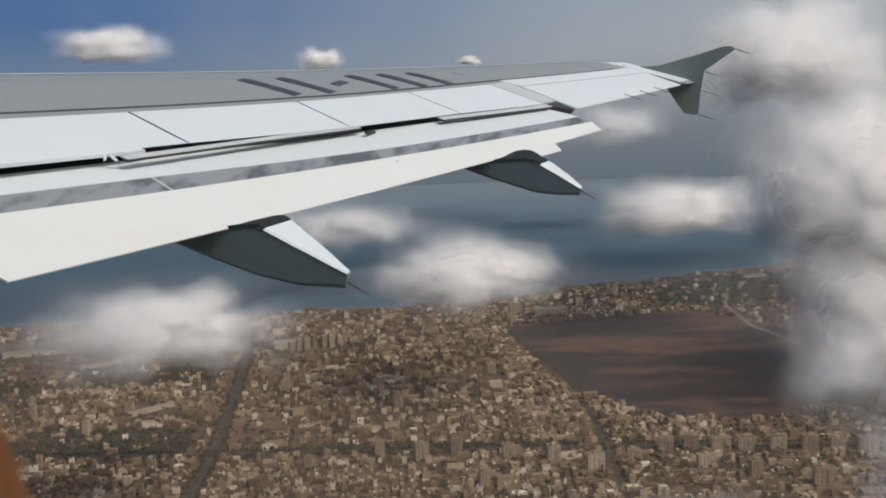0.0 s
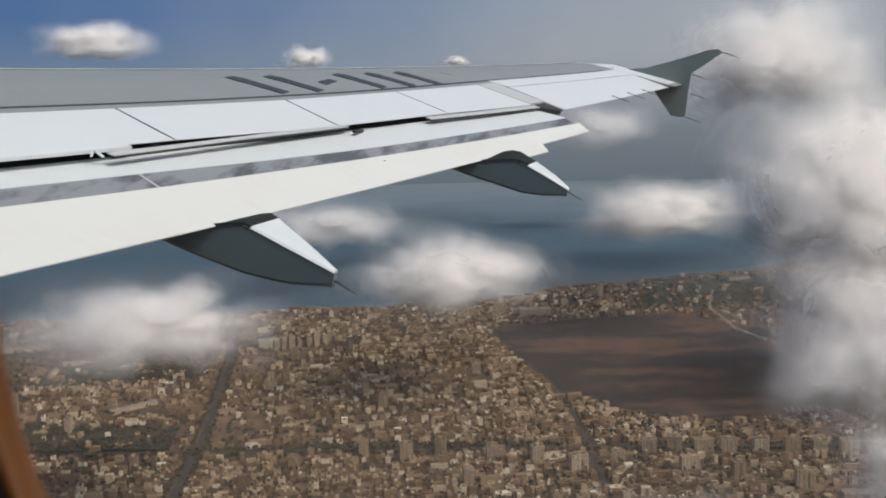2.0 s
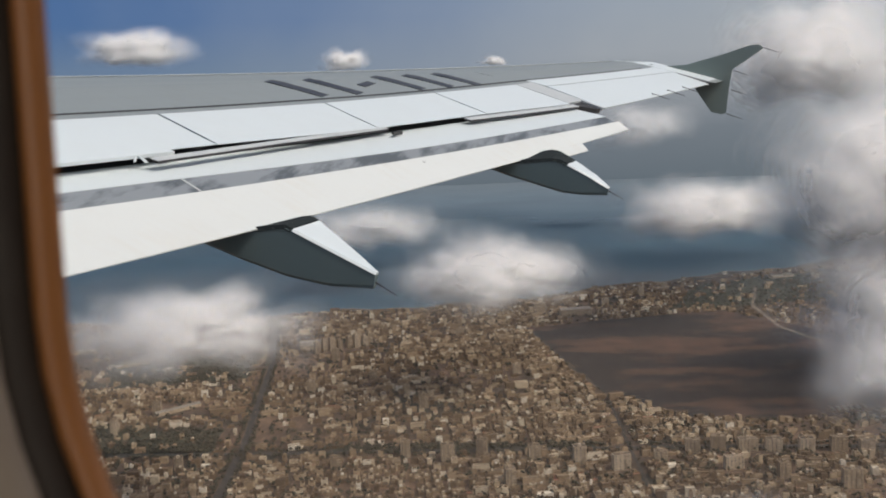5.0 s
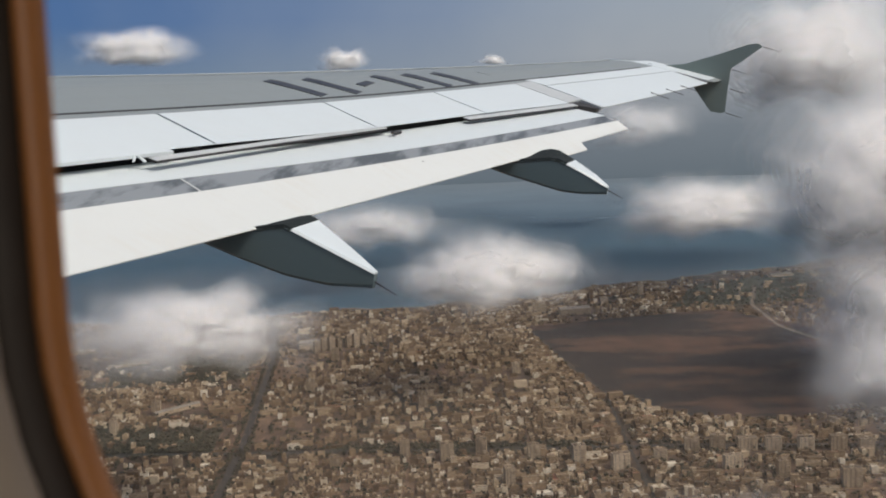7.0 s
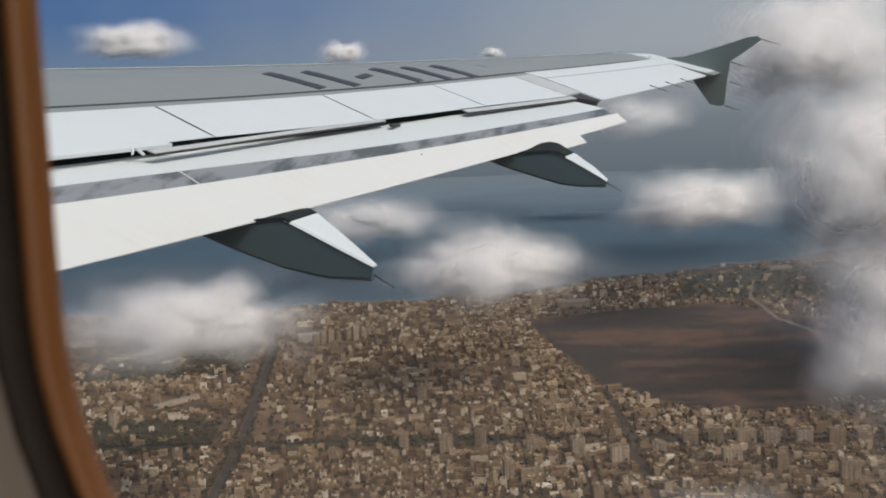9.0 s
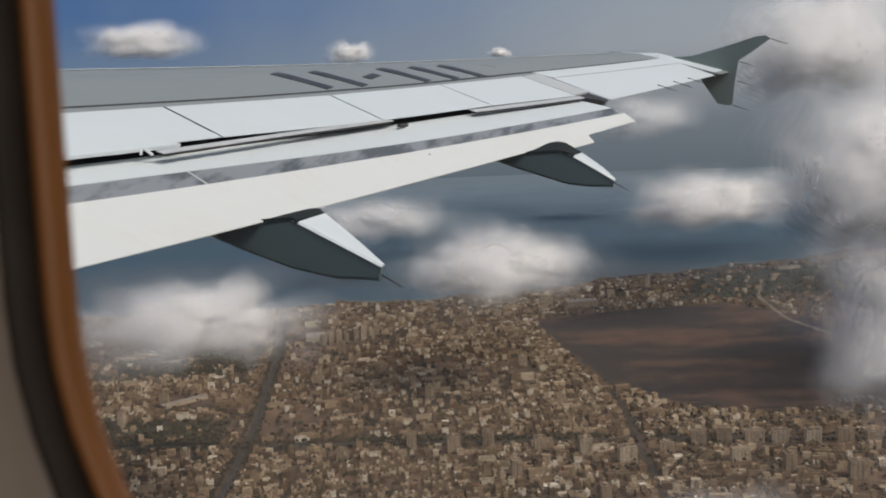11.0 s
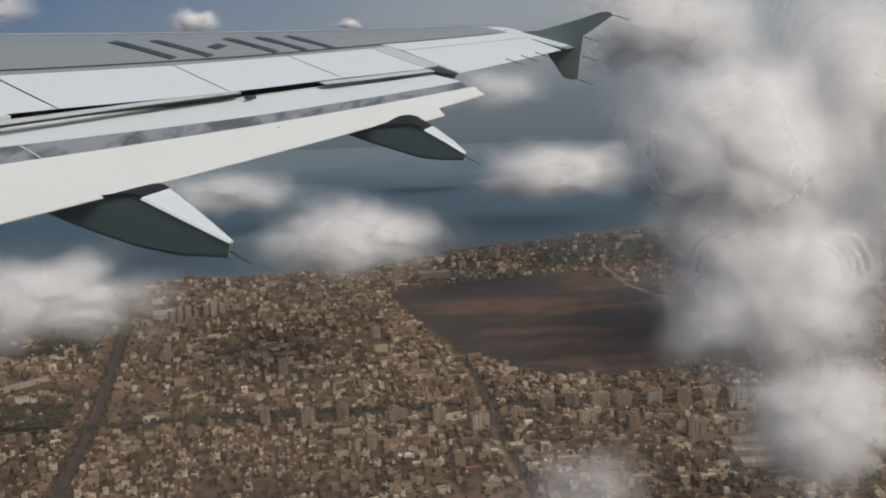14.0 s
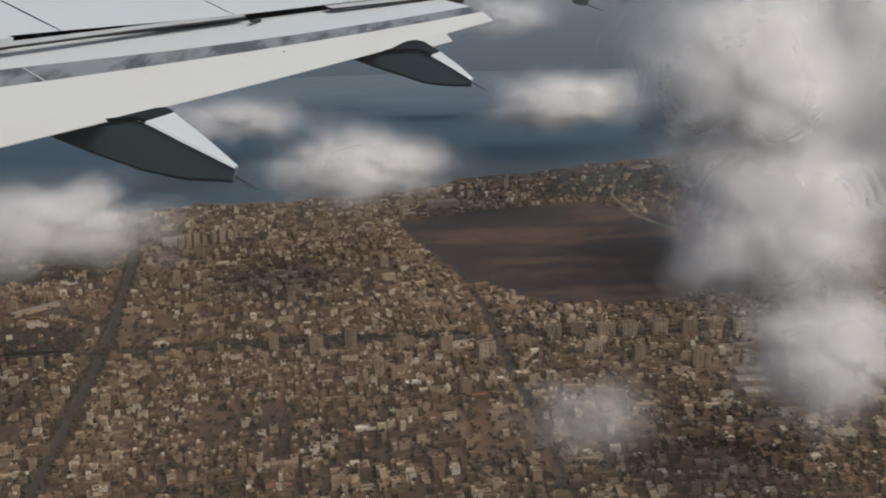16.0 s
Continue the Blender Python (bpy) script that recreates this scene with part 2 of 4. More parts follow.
ROADS = [
    ("road", [(-255, 640), (-262, 1000), (-266, 1250), (-285, 1500), (-300, 1700), (-330, 1900), (-350, 2060)], 10, ASPHALT, "wide grey avenue cutting through the town"),
    ("road", [(-1500, 1300), (-800, 1270), (-250, 1225), (270, 1185), (760, 1130), (1500, 1080)], 13, ASPHALT, "grey main street between the house rows"),
    ("road", [(590, 1270), (680, 1330), (718, 1400), (705, 1480), (640, 1640), (600, 1800), (610, 1990), (680, 2200)], 8, PALE_ROAD, "pale curving dirt road round the field"),
    ("road", [(735, 640), (755, 1060), (800, 1320), (820, 1420)], 16, PALE_ROAD, "pale straight road beside open plots"),
    ("road", [(150, 1880), (185, 1640), (225, 1420), (215, 1180), (205, 700)], 3.5, ASPHALT, "pale track along the field edge"),
    ("road", [(600, 2330), (780, 2390), (960, 2470), (1100, 2560)], 16, PALE_ROAD, "pale shore road behind the beach"),
]
for nm, path, wd, mt, lb in ROADS:
    tagged(flat(nm, strip(path, wd), 0.8 if mt is ASPHALT else 1.1, mt), lb, "road", kind="structure")
PLOTS = [
    ([(-560, 1560), (-330, 1600), (-320, 1760), (-470, 1800), (-580, 1720)], GREEN, "dark green wooded plot in the town"),
    ([(-860, 1480), (-600, 1540), (-620, 1640), (-900, 1600)], GREEN, "dark green scrub plot by the houses"),
    ([(-560, 1250), (-300, 1235), (-310, 1330), (-520, 1370)], GREEN, "dark green garden plot"),
    ([(-150, 1215), (180, 1190), (175, 1215), (-150, 1245)], GREEN, "strip of dark trees along the street"),
    ([(835, 1080), (1150, 1050), (1180, 1250), (850, 1300)], PLOUGH, "dark bare plot beside the road"),
    ([(440, 1975), (900, 2050), (1250, 2350), (900, 2380), (560, 2250)], GREEN, "dark scrubland near the shore"),
    ([(700, 1750), (1200, 1800), (1700, 2250), (1300, 2350), (760, 2000)], PLOUGH, "dark fallow land beyond the field"),
]
for poly, mt, lb in PLOTS:
    tagged(flat("plot", ragged(poly, 22, 14), 0.55, mt), lb, "plot", kind="structure")


# ================= the town =================
def building_material(name, stops, windows=True):
    m, n, l, b = material(name)
    g = n.new("ShaderNodeNewGeometry")
    own = n.new("ShaderNodeObjectInfo")
    mixed = n.new("ShaderNodeMath")
    mixed.operation = "ADD"
    l.new(g.outputs["Random Per Island"], mixed.inputs[0])
    l.new(own.outputs["Random"], mixed.inputs[1])
    wrapped = n.new("ShaderNodeMath")
    wrapped.operation = "FRACT"
    l.new(mixed.outputs[0], wrapped.inputs[0])
    r = ramp_node(n, l, wrapped.outputs[0], stops)
    f = noise_node(n, l, 0.25, 5, 0.65)
    fr = ramp_node(n, l, f.outputs["Fac"], [(0.3, (0.62, 0.6, 0.58)), (0.7, (1.1, 1.1, 1.1))])
    l.new(mix_node(n, l, 1.0, r.outputs["Color"], fr.outputs["Color"], "MULTIPLY"), b.inputs["Base Color"])
    b.inputs["Roughness"].default_value = 0.9
    return m


HOUSE = building_material("house plaster", [(0.0, (0.11, 0.070, 0.040)), (0.35, (0.205, 0.138, 0.080)), (0.6, (0.325, 0.228, 0.138)), (0.8, (0.46, 0.345, 0.218)), (0.92, (0.62, 0.51, 0.36)), (1.0, (0.80, 0.72, 0.58))])
BLOCK = building_material("apartment plaster", [(0.0, (0.282, 0.205, 0.130)), (0.5, (0.402, 0.305, 0.203)), (1.0, (0.543, 0.440, 0.320))])
ROOF = building_material("flat roof screed", [(0.0, (0.085, 0.060, 0.038)), (0.5, (0.155, 0.112, 0.072)), (1.0, (0.29, 0.22, 0.15))])
REDROOF = building_material("red clay roof", [(0.0, (0.24, 0.09, 0.05)), (1.0, (0.33, 0.15, 0.09))])
PANE = painted("dark window", (0.08, 0.08, 0.08), 0.25, 0.2)
SHED = building_material("pale metal roof", [(0.0, (0.20, 0.17, 0.13)), (1.0, (0.38, 0.33, 0.27))])


def road_distance(x, y):
    best = 1e9
    for _, path, wd, _, _ in ROADS:
        for (x0, y0), (x1, y1) in zip(path, path[1:]):
            dx, dy = x1 - x0, y1 - y0
            t = max(0, min(1, ((x - x0) * dx + (y - y0) * dy) / (dx * dx + dy * dy)))
            best = min(best, math.hypot(x - x0 - t * dx, y - y0 - t * dy) - wd / 2)
    return best


def town_density(x, y):
    """How closely built the land is, 0 to 1."""
    cy = coast_y(x)
    if y > cy - 40:
        return 0.0
    if in_poly(x, y, FIELD):
        return 0.0
    patch = noise.noise((x * 0.006, y * 0.006, 3.1)) - 0.55 * max(0, noise.noise((x * 0.0028, y * 0.0042, 5.5)))
    for poly, mt, _ in PLOTS:
        if in_poly(x, y, poly):
            return 0.10 if mt is GREEN else 0.03
    if x > 850 and y > 1000:
        return 0.10 + 0.12 * max(0, patch)
    if x > 640 and 1270 < y < 2100:
        return (0.5 if y < 1480 and x < 720 else 0.16) + 0.25 * patch
    if x > 560 and y >= 1950:
        return 0.08 + 0.4 * max(0, noise.noise((x * 0.01, y * 0.01, 7)))
    if 560 < x < 660 and 1290 < y < 1700:
        return 0.5
    if x < -330 and y > 1560:
        return 0.42 + 0.8 * patch
    if y > 1270:
        return 0.64 + 0.9 * patch
    return 0.70 + 0.8 * patch


def house_verts(w, d, h, par, hut):
    """A flat-roofed house with a parapet and a stair hut."""
    v, f = [], []
    x, y = w / 2, d / 2
    v += [(-x, -y, 0), (x, -y, 0), (x, y, 0), (-x, y, 0), (-x, -y, h), (x, -y, h), (x, y, h), (-x, y, h)]
    f += [(0, 1, 5, 4), (1, 2, 6, 5), (2, 3, 7, 6), (3, 0, 4, 7)]
    i = 0.35
    v += [(-x + i, -y + i, h), (x - i, -y + i, h), (x - i, y - i, h), (-x + i, y - i, h)]
    v += [(a, b, h - par) for a, b, _ in v[8:12]]
    f += [(4, 5, 9, 8), (5, 6, 10, 9), (6, 7, 11, 10), (7, 4, 8, 11), (8, 9, 13, 12), (9, 10, 14, 13), (10, 11, 15, 14), (11, 8, 12, 15), (12, 13, 14, 15)]
    if hut:
        k = len(v)
        hx, hy, hw, hd, hh = hut
        z0, z1 = h - par, h + hh
        v += [(hx, hy, z0), (hx + hw, hy, z0), (hx + hw, hy + hd, z0), (hx, hy + hd, z0), (hx, hy, z1), (hx + hw, hy, z1), (hx + hw, hy + hd, z1), (hx, hy + hd, z1)]
        f += [(k, k + 1, k + 5, k + 4), (k + 1, k + 2, k + 6, k + 5), (k + 2, k + 3, k + 7, k + 6), (k + 3, k, k + 4, k + 7), (k + 4, k + 5, k + 6, k + 7)]
    return v, f


def house_mesh(rng, name):
    w, d = rng.uniform(5, 10), rng.uniform(5, 8)
    h = rng.choice((3.8, 4.2, 6.8, 7.2))
    v, f = house_verts(w, d, h, 0.9, (rng.uniform(-w / 2 + 0.5, 0), rng.uniform(-d / 2 + 0.5, 0), 3.0, 3.2, 1.7))
    me = bpy.data.meshes.new(name)
    me.from_pydata(v, [], f)
    me.materials.append(HOUSE)
    me.materials.append(ROOF)
    me.polygons[12].material_index = 1
    return me, w, d, h


def build_town():
    rng = random.Random(11)
    sites = []
    # building plots in rows along a turned street grid
    for district, (ang, x0, x1, y0, y1) in enumerate(((5, -1400, 240, 640, 1215), (-4, 200, 1500, 600, 1130), (9, -1300, 260, 1215, 2120), (16, 120, 1900, 1120, 2900))):
        ca, sa = math.cos(radians(ang)), math.sin(radians(ang))
        cx, cy = (x0 + x1) / 2, (y0 + y1) / 2
        span = int(max(x1 - x0, y1 - y0) * 0.75 / 8.2)
        for i in range(-span, span):
            for j in range(-span, span):
                # lanes between every second row and every sixth column
                lx = i * 9.0 + (i // 7) * 5.0 + (j * 37 % 9) + rng.uniform(-2.6, 2.6)
                ly = j * 8.6 + (j // 2) * 3.8 + rng.uniform(-1.4, 1.4)
                x, y = cx + lx * ca - ly * sa, cy + lx * sa + ly * ca
                if not (x0 <= x < x1 and y0 <= y < y1):
                    continue
                # only the wedge of land that lies before the windows
                if x < -0.62 * y - 120 or x > 0.62 * y + 160:
                    continue
                if district == 0 and x > 200 and y > 1130:
                    continue
                if rng.random() > town_density(x, y) or road_distance(x, y) < 6:
                    continue
                sites.append((x, y, ang + rng.choice((0, 0, 0, 90)) + rng.uniform(-4, 4)))
    return rng, sites


rng, SITES = build_town()
BLOCKS = []


def apartment(x, y, ang, w, d, floors, rng):
    """An apartment slab: plaster walls, parapet roof, stair tower, a grid of windows."""
    w, d = w * rng.uniform(0.62, 0.92), d * rng.uniform(0.8, 1.0)
    x, y, ang = x + rng.uniform(-4, 4), y + rng.uniform(-4, 4), ang + rng.uniform(-4, 4)
    h = floors * 3.0 + 0.9
    ob = new("apartment_block")
    ob.matrix_world = Matrix.Translation((x, y, 0)) @ Matrix.Rotation(radians(ang), 4, "Z")
    tagged(ob, "pale plaster apartment block with flat roof and window rows", "apartment block", "apartment blocks in the town")
    v, f = house_verts(w, d, h, 0.9, None)
    me = bpy.data.meshes.new("outer_wall")
    me.from_pydata(v, [], f[:-1])
    me.materials.append(BLOCK)
    o = new("outer_wall", me)
    o.parent = ob
    me = bpy.data.meshes.new("roof")
    me.from_pydata([(-w / 2 + 0.35, -d / 2 + 0.35, h - 0.9), (w / 2 - 0.35, -d / 2 + 0.35, h - 0.9), (w / 2 - 0.35, d / 2 - 0.35, h - 0.9), (-w / 2 + 0.35, d / 2 - 0.35, h - 0.9)], [], [(0, 1, 2, 3)])
    me.materials.append(ROOF)
    o = new("roof", me)
    o.parent = ob
    for k in range(max(1, int(w // 16))):
        bx = -w / 2 + (k + 0.5) * w / max(1, int(w // 16))
        o = part("stair_tower", bevel(box_bm(bx - 2, -1.5, h - 0.9, bx + 2, 2.0, h + 1.9), 0.12), BLOCK, ob)
    cols = max(3, int(w // 4.2))
    for fl in range(floors):
        z = 1.0 + fl * 3.0
        for c in range(cols):
            wx = -w / 2 + (c + 0.5) * w / cols
            o = new("window", WINDOW_MESH)
            o.parent = ob
            o.location = (wx, -d / 2 - 0.02, z)
    for fl in range(floors):
        o = new("balcony", SLAB_MESH)
        o.parent = ob
        o.location = (w * 0.25, -d / 2 - 0.5, fl * 3.0 + 0.8)
    BLOCKS.append((x, y, max(w, d) * 0.62))
    return ob


wb = bevel(box_bm(-0.6, -0.08, 0, 0.6, 0.06, 1.3), 0.04)
WINDOW_MESH = bpy.data.meshes.new("window")
wb.to_mesh(WINDOW_MESH)
wb.free()
WINDOW_MESH.materials.append(PANE)
wb = bevel(box_bm(-2.2, -0.5, 0, 2.2, 0.5, 0.9), 0.05)
SLAB_MESH = bpy.data.meshes.new("balcony")
wb.to_mesh(SLAB_MESH)
wb.free()
SLAB_MESH.materials.append(BLOCK)

for k in range(8):
    apartment(-232 + k * 13.5, 1752 + k * 6.5, 26, 12, 12, 6 + k % 3, rng)
for k in range(7):
    apartment(-630 + k * 34, 1062 - k * 6, -8, 27, 11, 5, rng)
for k in range(6):
    apartment(-600 + k * 34, 1024 - k * 6, -8, 26, 11, 4, rng)
for k in range(13):
    apartment(285 + k * 33, 1172 - k * 4.5, -6, 26, 12, 5 + (k % 4 == 1), rng)
for k, (x, y, w) in enumerate(((-60, 1190, 16), (-5, 1172, 20), (40, 1190, 14), (95, 1165, 22), (150, 1150, 18), (190, 1120, 24), (240, 1140, 20), (320, 1110, 26), (360, 1075, 18),
                               (150, 1010, 18), (-140, 1160, 16), (420, 1040, 22), (60, 1080, 15), (-330, 1180, 16), (-420, 1420, 14), (-455, 1330, 14), (-190, 1690, 16), (20, 1850, 16), (-120, 1560, 15), (-40, 1400, 16),
                               (-210, 1500, 14), (110, 1560, 15), (90, 1920, 18), (190, 2010, 30), (260, 2035, 22), (330, 2080, 20), (420, 2160, 22), (480, 2200, 20), (230, 2080, 18), (-560, 1420, 13), (-575, 1470, 13))):
    apartment(x, y, rng.choice((6, -5, 10, 90)), w, rng.uniform(10, 13), rng.choice((4, 5, 6, 7)), rng)


def shed(x, y, ang, w, d, h, label, mat, n=1):
    """A long low hall with a ridged roof."""
    ob = new("warehouse")
    ob.matrix_world = Matrix.Translation((x, y, 0)) @ Matrix.Rotation(radians(ang), 4, "Z")
    tagged(ob, label, "warehouse", "long halls in the town")
    part("outer_wall", bevel(box_bm(-w / 2, -d / 2, 0, w / 2, d / 2, h), 0.15), BLOCK, ob)
    for k in range(n):
        y0, y1 = -d / 2 + k * d / n, -d / 2 + (k + 1) * d / n
        ym = (y0 + y1) / 2
        part("roof", loft([[(xx, y0 - 0.4, h), (xx, ym, h + d / n * 0.16), (xx, y1 + 0.4, h), (xx, ym, h - 0.1 + 0.02)] for xx in (-w / 2 - 0.5, w / 2 + 0.5)]), mat, ob)
    BLOCKS.append((x, y, max(w, d) * 0.6))


shed(-235, 1795, 10, 62, 40, 9, "wide pale hall with a ridged metal roof", SHED, 2)
shed(-540, 1720, 32, 95, 16, 6, "long pale hall with a light metal roof", SHED)
shed(-700, 1820, 12, 110, 20, 7, "long pale hall with a light metal roof", SHED)
shed(-395, 1430, 42, 70, 12, 5, "long pale hall with a light metal roof", SHED)
for i in range(4):
    for j in range(3):
        shed(470 + i * 48 - j * 7 + rng.uniform(-4, 4), 1010 - j * 30 + rng.uniform(-3, 3), -6 + rng.uniform(-2, 2), rng.uniform(28, 40), 15, 5, "long grey hall with a pale ridged roof", SHED, 2)
shed(255, 1985, 5, 60, 22, 12, "large pale shore hotel hall", SHED)
shed(640, 1305, 30, 30, 12, 4, "small pale hall beside the field", SHED)
for k in range(6):
    shed(505 + k * 9, 1303 + k * 1.5, 82, 18, 4.5, 2, "low white plastic greenhouse at the field edge", SHED)
shed(770, 2300, 15, 55, 18, 5, "pale low hall near the shore", SHED)


def clear(x, y, r=9):
    return all(abs(x - bx) > br + r or abs(y - by) > br + r for bx, by, br in BLOCKS) or \
        all(math.hypot(x - bx, y - by) > br + r for bx, by, br in BLOCKS)


SITES = [s for s in SITES if clear(s[0], s[1])]
# a stretch of the near town as single houses
NEAR = [s for s in SITES if -190 < s[0] < 240 and 880 < s[1] < 1150][:290]
NEAR_SET = set(NEAR)
HOUSE_MESHES = [house_mesh(rng, "house") for _ in range(14)]
for k, (x, y, a) in enumerate(NEAR):
    me, w, d, h = HOUSE_MESHES[k % 14]
    ob = new("house", me)
    ob.matrix_world = Matrix.Translation((x, y, -0.1)) @ Matrix.Rotation(radians(a), 4, "Z")
    tagged(ob, "small flat-roofed plaster house with a parapet", "house", "houses of the town")


def build_far_houses():
    V, F, MI = [], [], []
    for x, y, a in SITES:
        if (x, y, a) in NEAR_SET:
            continue
        w, d = rng.uniform(4, 10.5), rng.uniform(4, 7.8)
        if rng.random() < 0.12:
            w, d = rng.uniform(12, 24), rng.uniform(6, 9)
        h = rng.choice((3.4, 3.6, 4.0, 4.2, 4.2, 6.6, 6.8, 7.0, 7.2, 10.0))
        hut = (rng.uniform(-w / 2 + 0.5, 0), rng.uniform(-d / 2 + 0.5, 0), 2.4, 2.6, 1.5) if rng.random() < 0.5 else None
        v, f = house_verts(w, d, h, 0.9, hut)
        k = len(V)
        c, s = math.cos(radians(a)), math.sin(radians(a))
        V.extend((x + p[0] * c - p[1] * s, y + p[0] * s + p[1] * c, p[2] - 0.1) for p in v)
        F.extend(tuple(i + k for i in q) for q in f)
        red = rng.random() < 0.05
        MI.extend(2 if red and i == 12 else 1 if i == 12 and rng.random() < 0.6 else 0 for i in range(len(f)))
    me = bpy.data.meshes.new("town_houses")
    me.from_pydata(V, [], F)
    for m in (HOUSE, ROOF, REDROOF):
        me.materials.append(m)
    me.polygons.foreach_set("material_index", MI)
    tagged(new("town_houses", me), "dense flat-roofed ochre and white town houses", "houses", kind="stuff")


build_far_houses()

LEAF = building_material("dark tree leaves", [(0.0, (0.028, 0.028, 0.017)), (0.5, (0.05, 0.046, 0.027)), (1.0, (0.085, 0.07, 0.04))])


def build_trees():
    """Street and garden trees: small uneven clumps of leaves on short stems."""
    rng = random.Random(5)
    ico = bmesh.new()
    bmesh.ops.create_icosphere(ico, subdivisions=1, radius=1.0)
    base = [v.co.copy() for v in ico.verts]
    tri = [tuple(v.index for v in f.verts) for f in ico.faces]
    ico.free()
    V, F = [], []

    def clump(x, y, z, r):
        k = len(V)
        V.extend((x + p.x * r * rng.uniform(0.6, 1.25), y + p.y * r * rng.uniform(0.6, 1.25), z + p.z * r * 0.8 * rng.uniform(0.6, 1.2)) for p in base)
        F.extend(tuple(i + k for i in t) for t in tri)
    n = 0
    while n < 13000:
        y = 640 + 1500 * rng.random() ** 1.3
        x = rng.uniform(-0.62 * y - 100, 0.62 * y + 140)
        if y > coast_y(x) - 45 or in_poly(x, y, FIELD):
            continue
        green = any(mt is GREEN and in_poly(x, y, poly) for poly, mt, _ in PLOTS)
        if not green and rng.random() > 0.45 + 0.6 * noise.noise((x * 0.012, y * 0.012, 9)):
            continue
        if road_distance(x, y) < 1:
            continue
        r = rng.uniform(1.8, 3.4)
        V_k = len(V)
        V.extend([(x - 0.25, y, 0), (x + 0.25, y, 0), (x, y + 0.3, 0), (x, y, r * 1.6)])
        F.extend([(V_k, V_k + 1, V_k + 3), (V_k + 1, V_k + 2, V_k + 3), (V_k + 2, V_k, V_k + 3)])
        for _ in range(3):
            clump(x + rng.uniform(-r, r) * 0.7, y + rng.uniform(-r, r) * 0.7, r * rng.uniform(0.9, 1.7), r * rng.uniform(0.5, 0.85))
        n += 1
    def tree(x, y):
        r = rng.uniform(1.8, 3.6)
        k = len(V)
        V.extend([(x - 0.25, y, 0), (x + 0.25, y, 0), (x, y + 0.3, 0), (x, y, r * 1.6)])
        F.extend([(k, k + 1, k + 3), (k + 1, k + 2, k + 3), (k + 2, k, k + 3)])
        for _ in range(3):
            clump(x + rng.uniform(-r, r) * 0.7, y + rng.uniform(-r, r) * 0.7, r * rng.uniform(0.9, 1.7), r * rng.uniform(0.5, 0.9))
    # groves on the green plots
    for poly, mt, _ in PLOTS:
        if mt is not GREEN:
            continue
        xs, ys = [p[0] for p in poly], [p[1] for p in poly]
        area = (max(xs) - min(xs)) * (max(ys) - min(ys))
        for _ in range(min(1500, int(area / 45))):
            x, y = rng.uniform(min(xs), max(xs)), rng.uniform(min(ys), max(ys))
            if in_poly(x, y, poly) and noise.noise((x * 0.02, y * 0.02, 4)) > -0.25 and clear(x, y, 3):
                tree(x, y)
    # rows along the avenue and the main street
    for _, path, wd, mt, _ in ROADS[:2]:
        for (x0, y0), (x1, y1) in zip(path, path[1:]):
            ln = math.hypot(x1 - x0, y1 - y0)
            for k in range(int(ln / 6)):
                for side in (-1, 1):
                    if rng.random() < 0.8:
                        t = k * 6 / ln
                        o = side * (wd / 2 + rng.uniform(1.5, 4.5))
                        tree(x0 + (x1 - x0) * t - (y1 - y0) / ln * o, y0 + (y1 - y0) * t + (x1 - x0) / ln * o)
    me = bpy.data.meshes.new("trees")
    me.from_pydata(V, [], F)
    me.materials.append(LEAF)
    tagged(new("trees", me), "dark green trees scattered between the houses", "trees", kind="stuff")


build_trees()


# ================= aircraft wing =================
AIR = Matrix(((0.924065, 0.308655, 0.225467, -11.23217), (-0.301327, 0.951156, -0.06712, 1.698379),
              (-0.235171, -0.005916, 0.971936, 420.547723), (0, 0, 0, 1)))
# aircraft axes: x aft, y out along the right wing, z up


def lead(s):
    return 0.52 * s


def trail(s):
    return 7.16 + 0.298 * (s - 6.38) if s > 6.38 else 7.12


def rise(s):
    return math.tan(radians(5.1)) * s + 0.71 * (s / 16.95) ** 2


UP = [(0, 0), (0.02, 0.013), (0.06, 0.024), (0.15, 0.037), (0.3, 0.044), (0.45, 0.036), (0.6, 0.027), (0.8, 0.0135), (1, 0.0)]
LOW = [(0, 0), (0.02, -0.014), (0.06, -0.026), (0.2, -0.045), (0.4, -0.055), (0.6, -0.045), (0.8, -0.02), (1, -0.004)]


def interp(tab, x):
    for (x0, y0), (x1, y1) in zip(tab, tab[1:]):
        if x <= x1:
            return y0 + (y1 - y0) * (x - x0) / (x1 - x0)
    return tab[-1][1]


def top_point(s, d, lift=0.0):
    """On the upper skin, d metres aft of the clean trailing edge."""
    c = trail(s) - lead(s)
    xi = min(max((trail(s) + d - lead(s)) / c, 0), 1)
    return (trail(s) + d, s, rise(s) + interp(UP, xi) * c + lift)


def low_point(s, xi):
    c = trail(s) - lead(s)
    return (lead(s) + xi * c, s, rise(s) + interp(LOW, xi) * c)


def at(s, d, h):
    return (trail(s) + d, s, rise(s) + h)


def lin(s, s0, v0, s1, v1):
    return v0 + (v1 - v0) * (s - s0) / (s1 - s0)


def hinge(s):
    return interp([(8.24, -1.53), (10.6, -1.275), (13.9, -1.04)], s)


def seam_line(s):
    return interp([(8.34, -1.65), (9.72, -1.482), (11.7, -1.288), (13.6, -1.175), (16.6, -0.89)], s)


def aileron_line(s):
    return lin(s, 13.8, -0.877, 16.7, -0.60)


def spoiler_te(s):
    return interp([(7.3, -0.745), (8.7, -0.654), (10.15, -0.515), (11.8, -0.425), (13.6, -0.245)], s)


def steps(a, b, n):
    return [a + (b - a) * i / n for i in range(n + 1)]


wing = new("aircraft_wing")
wing.matrix_world = AIR
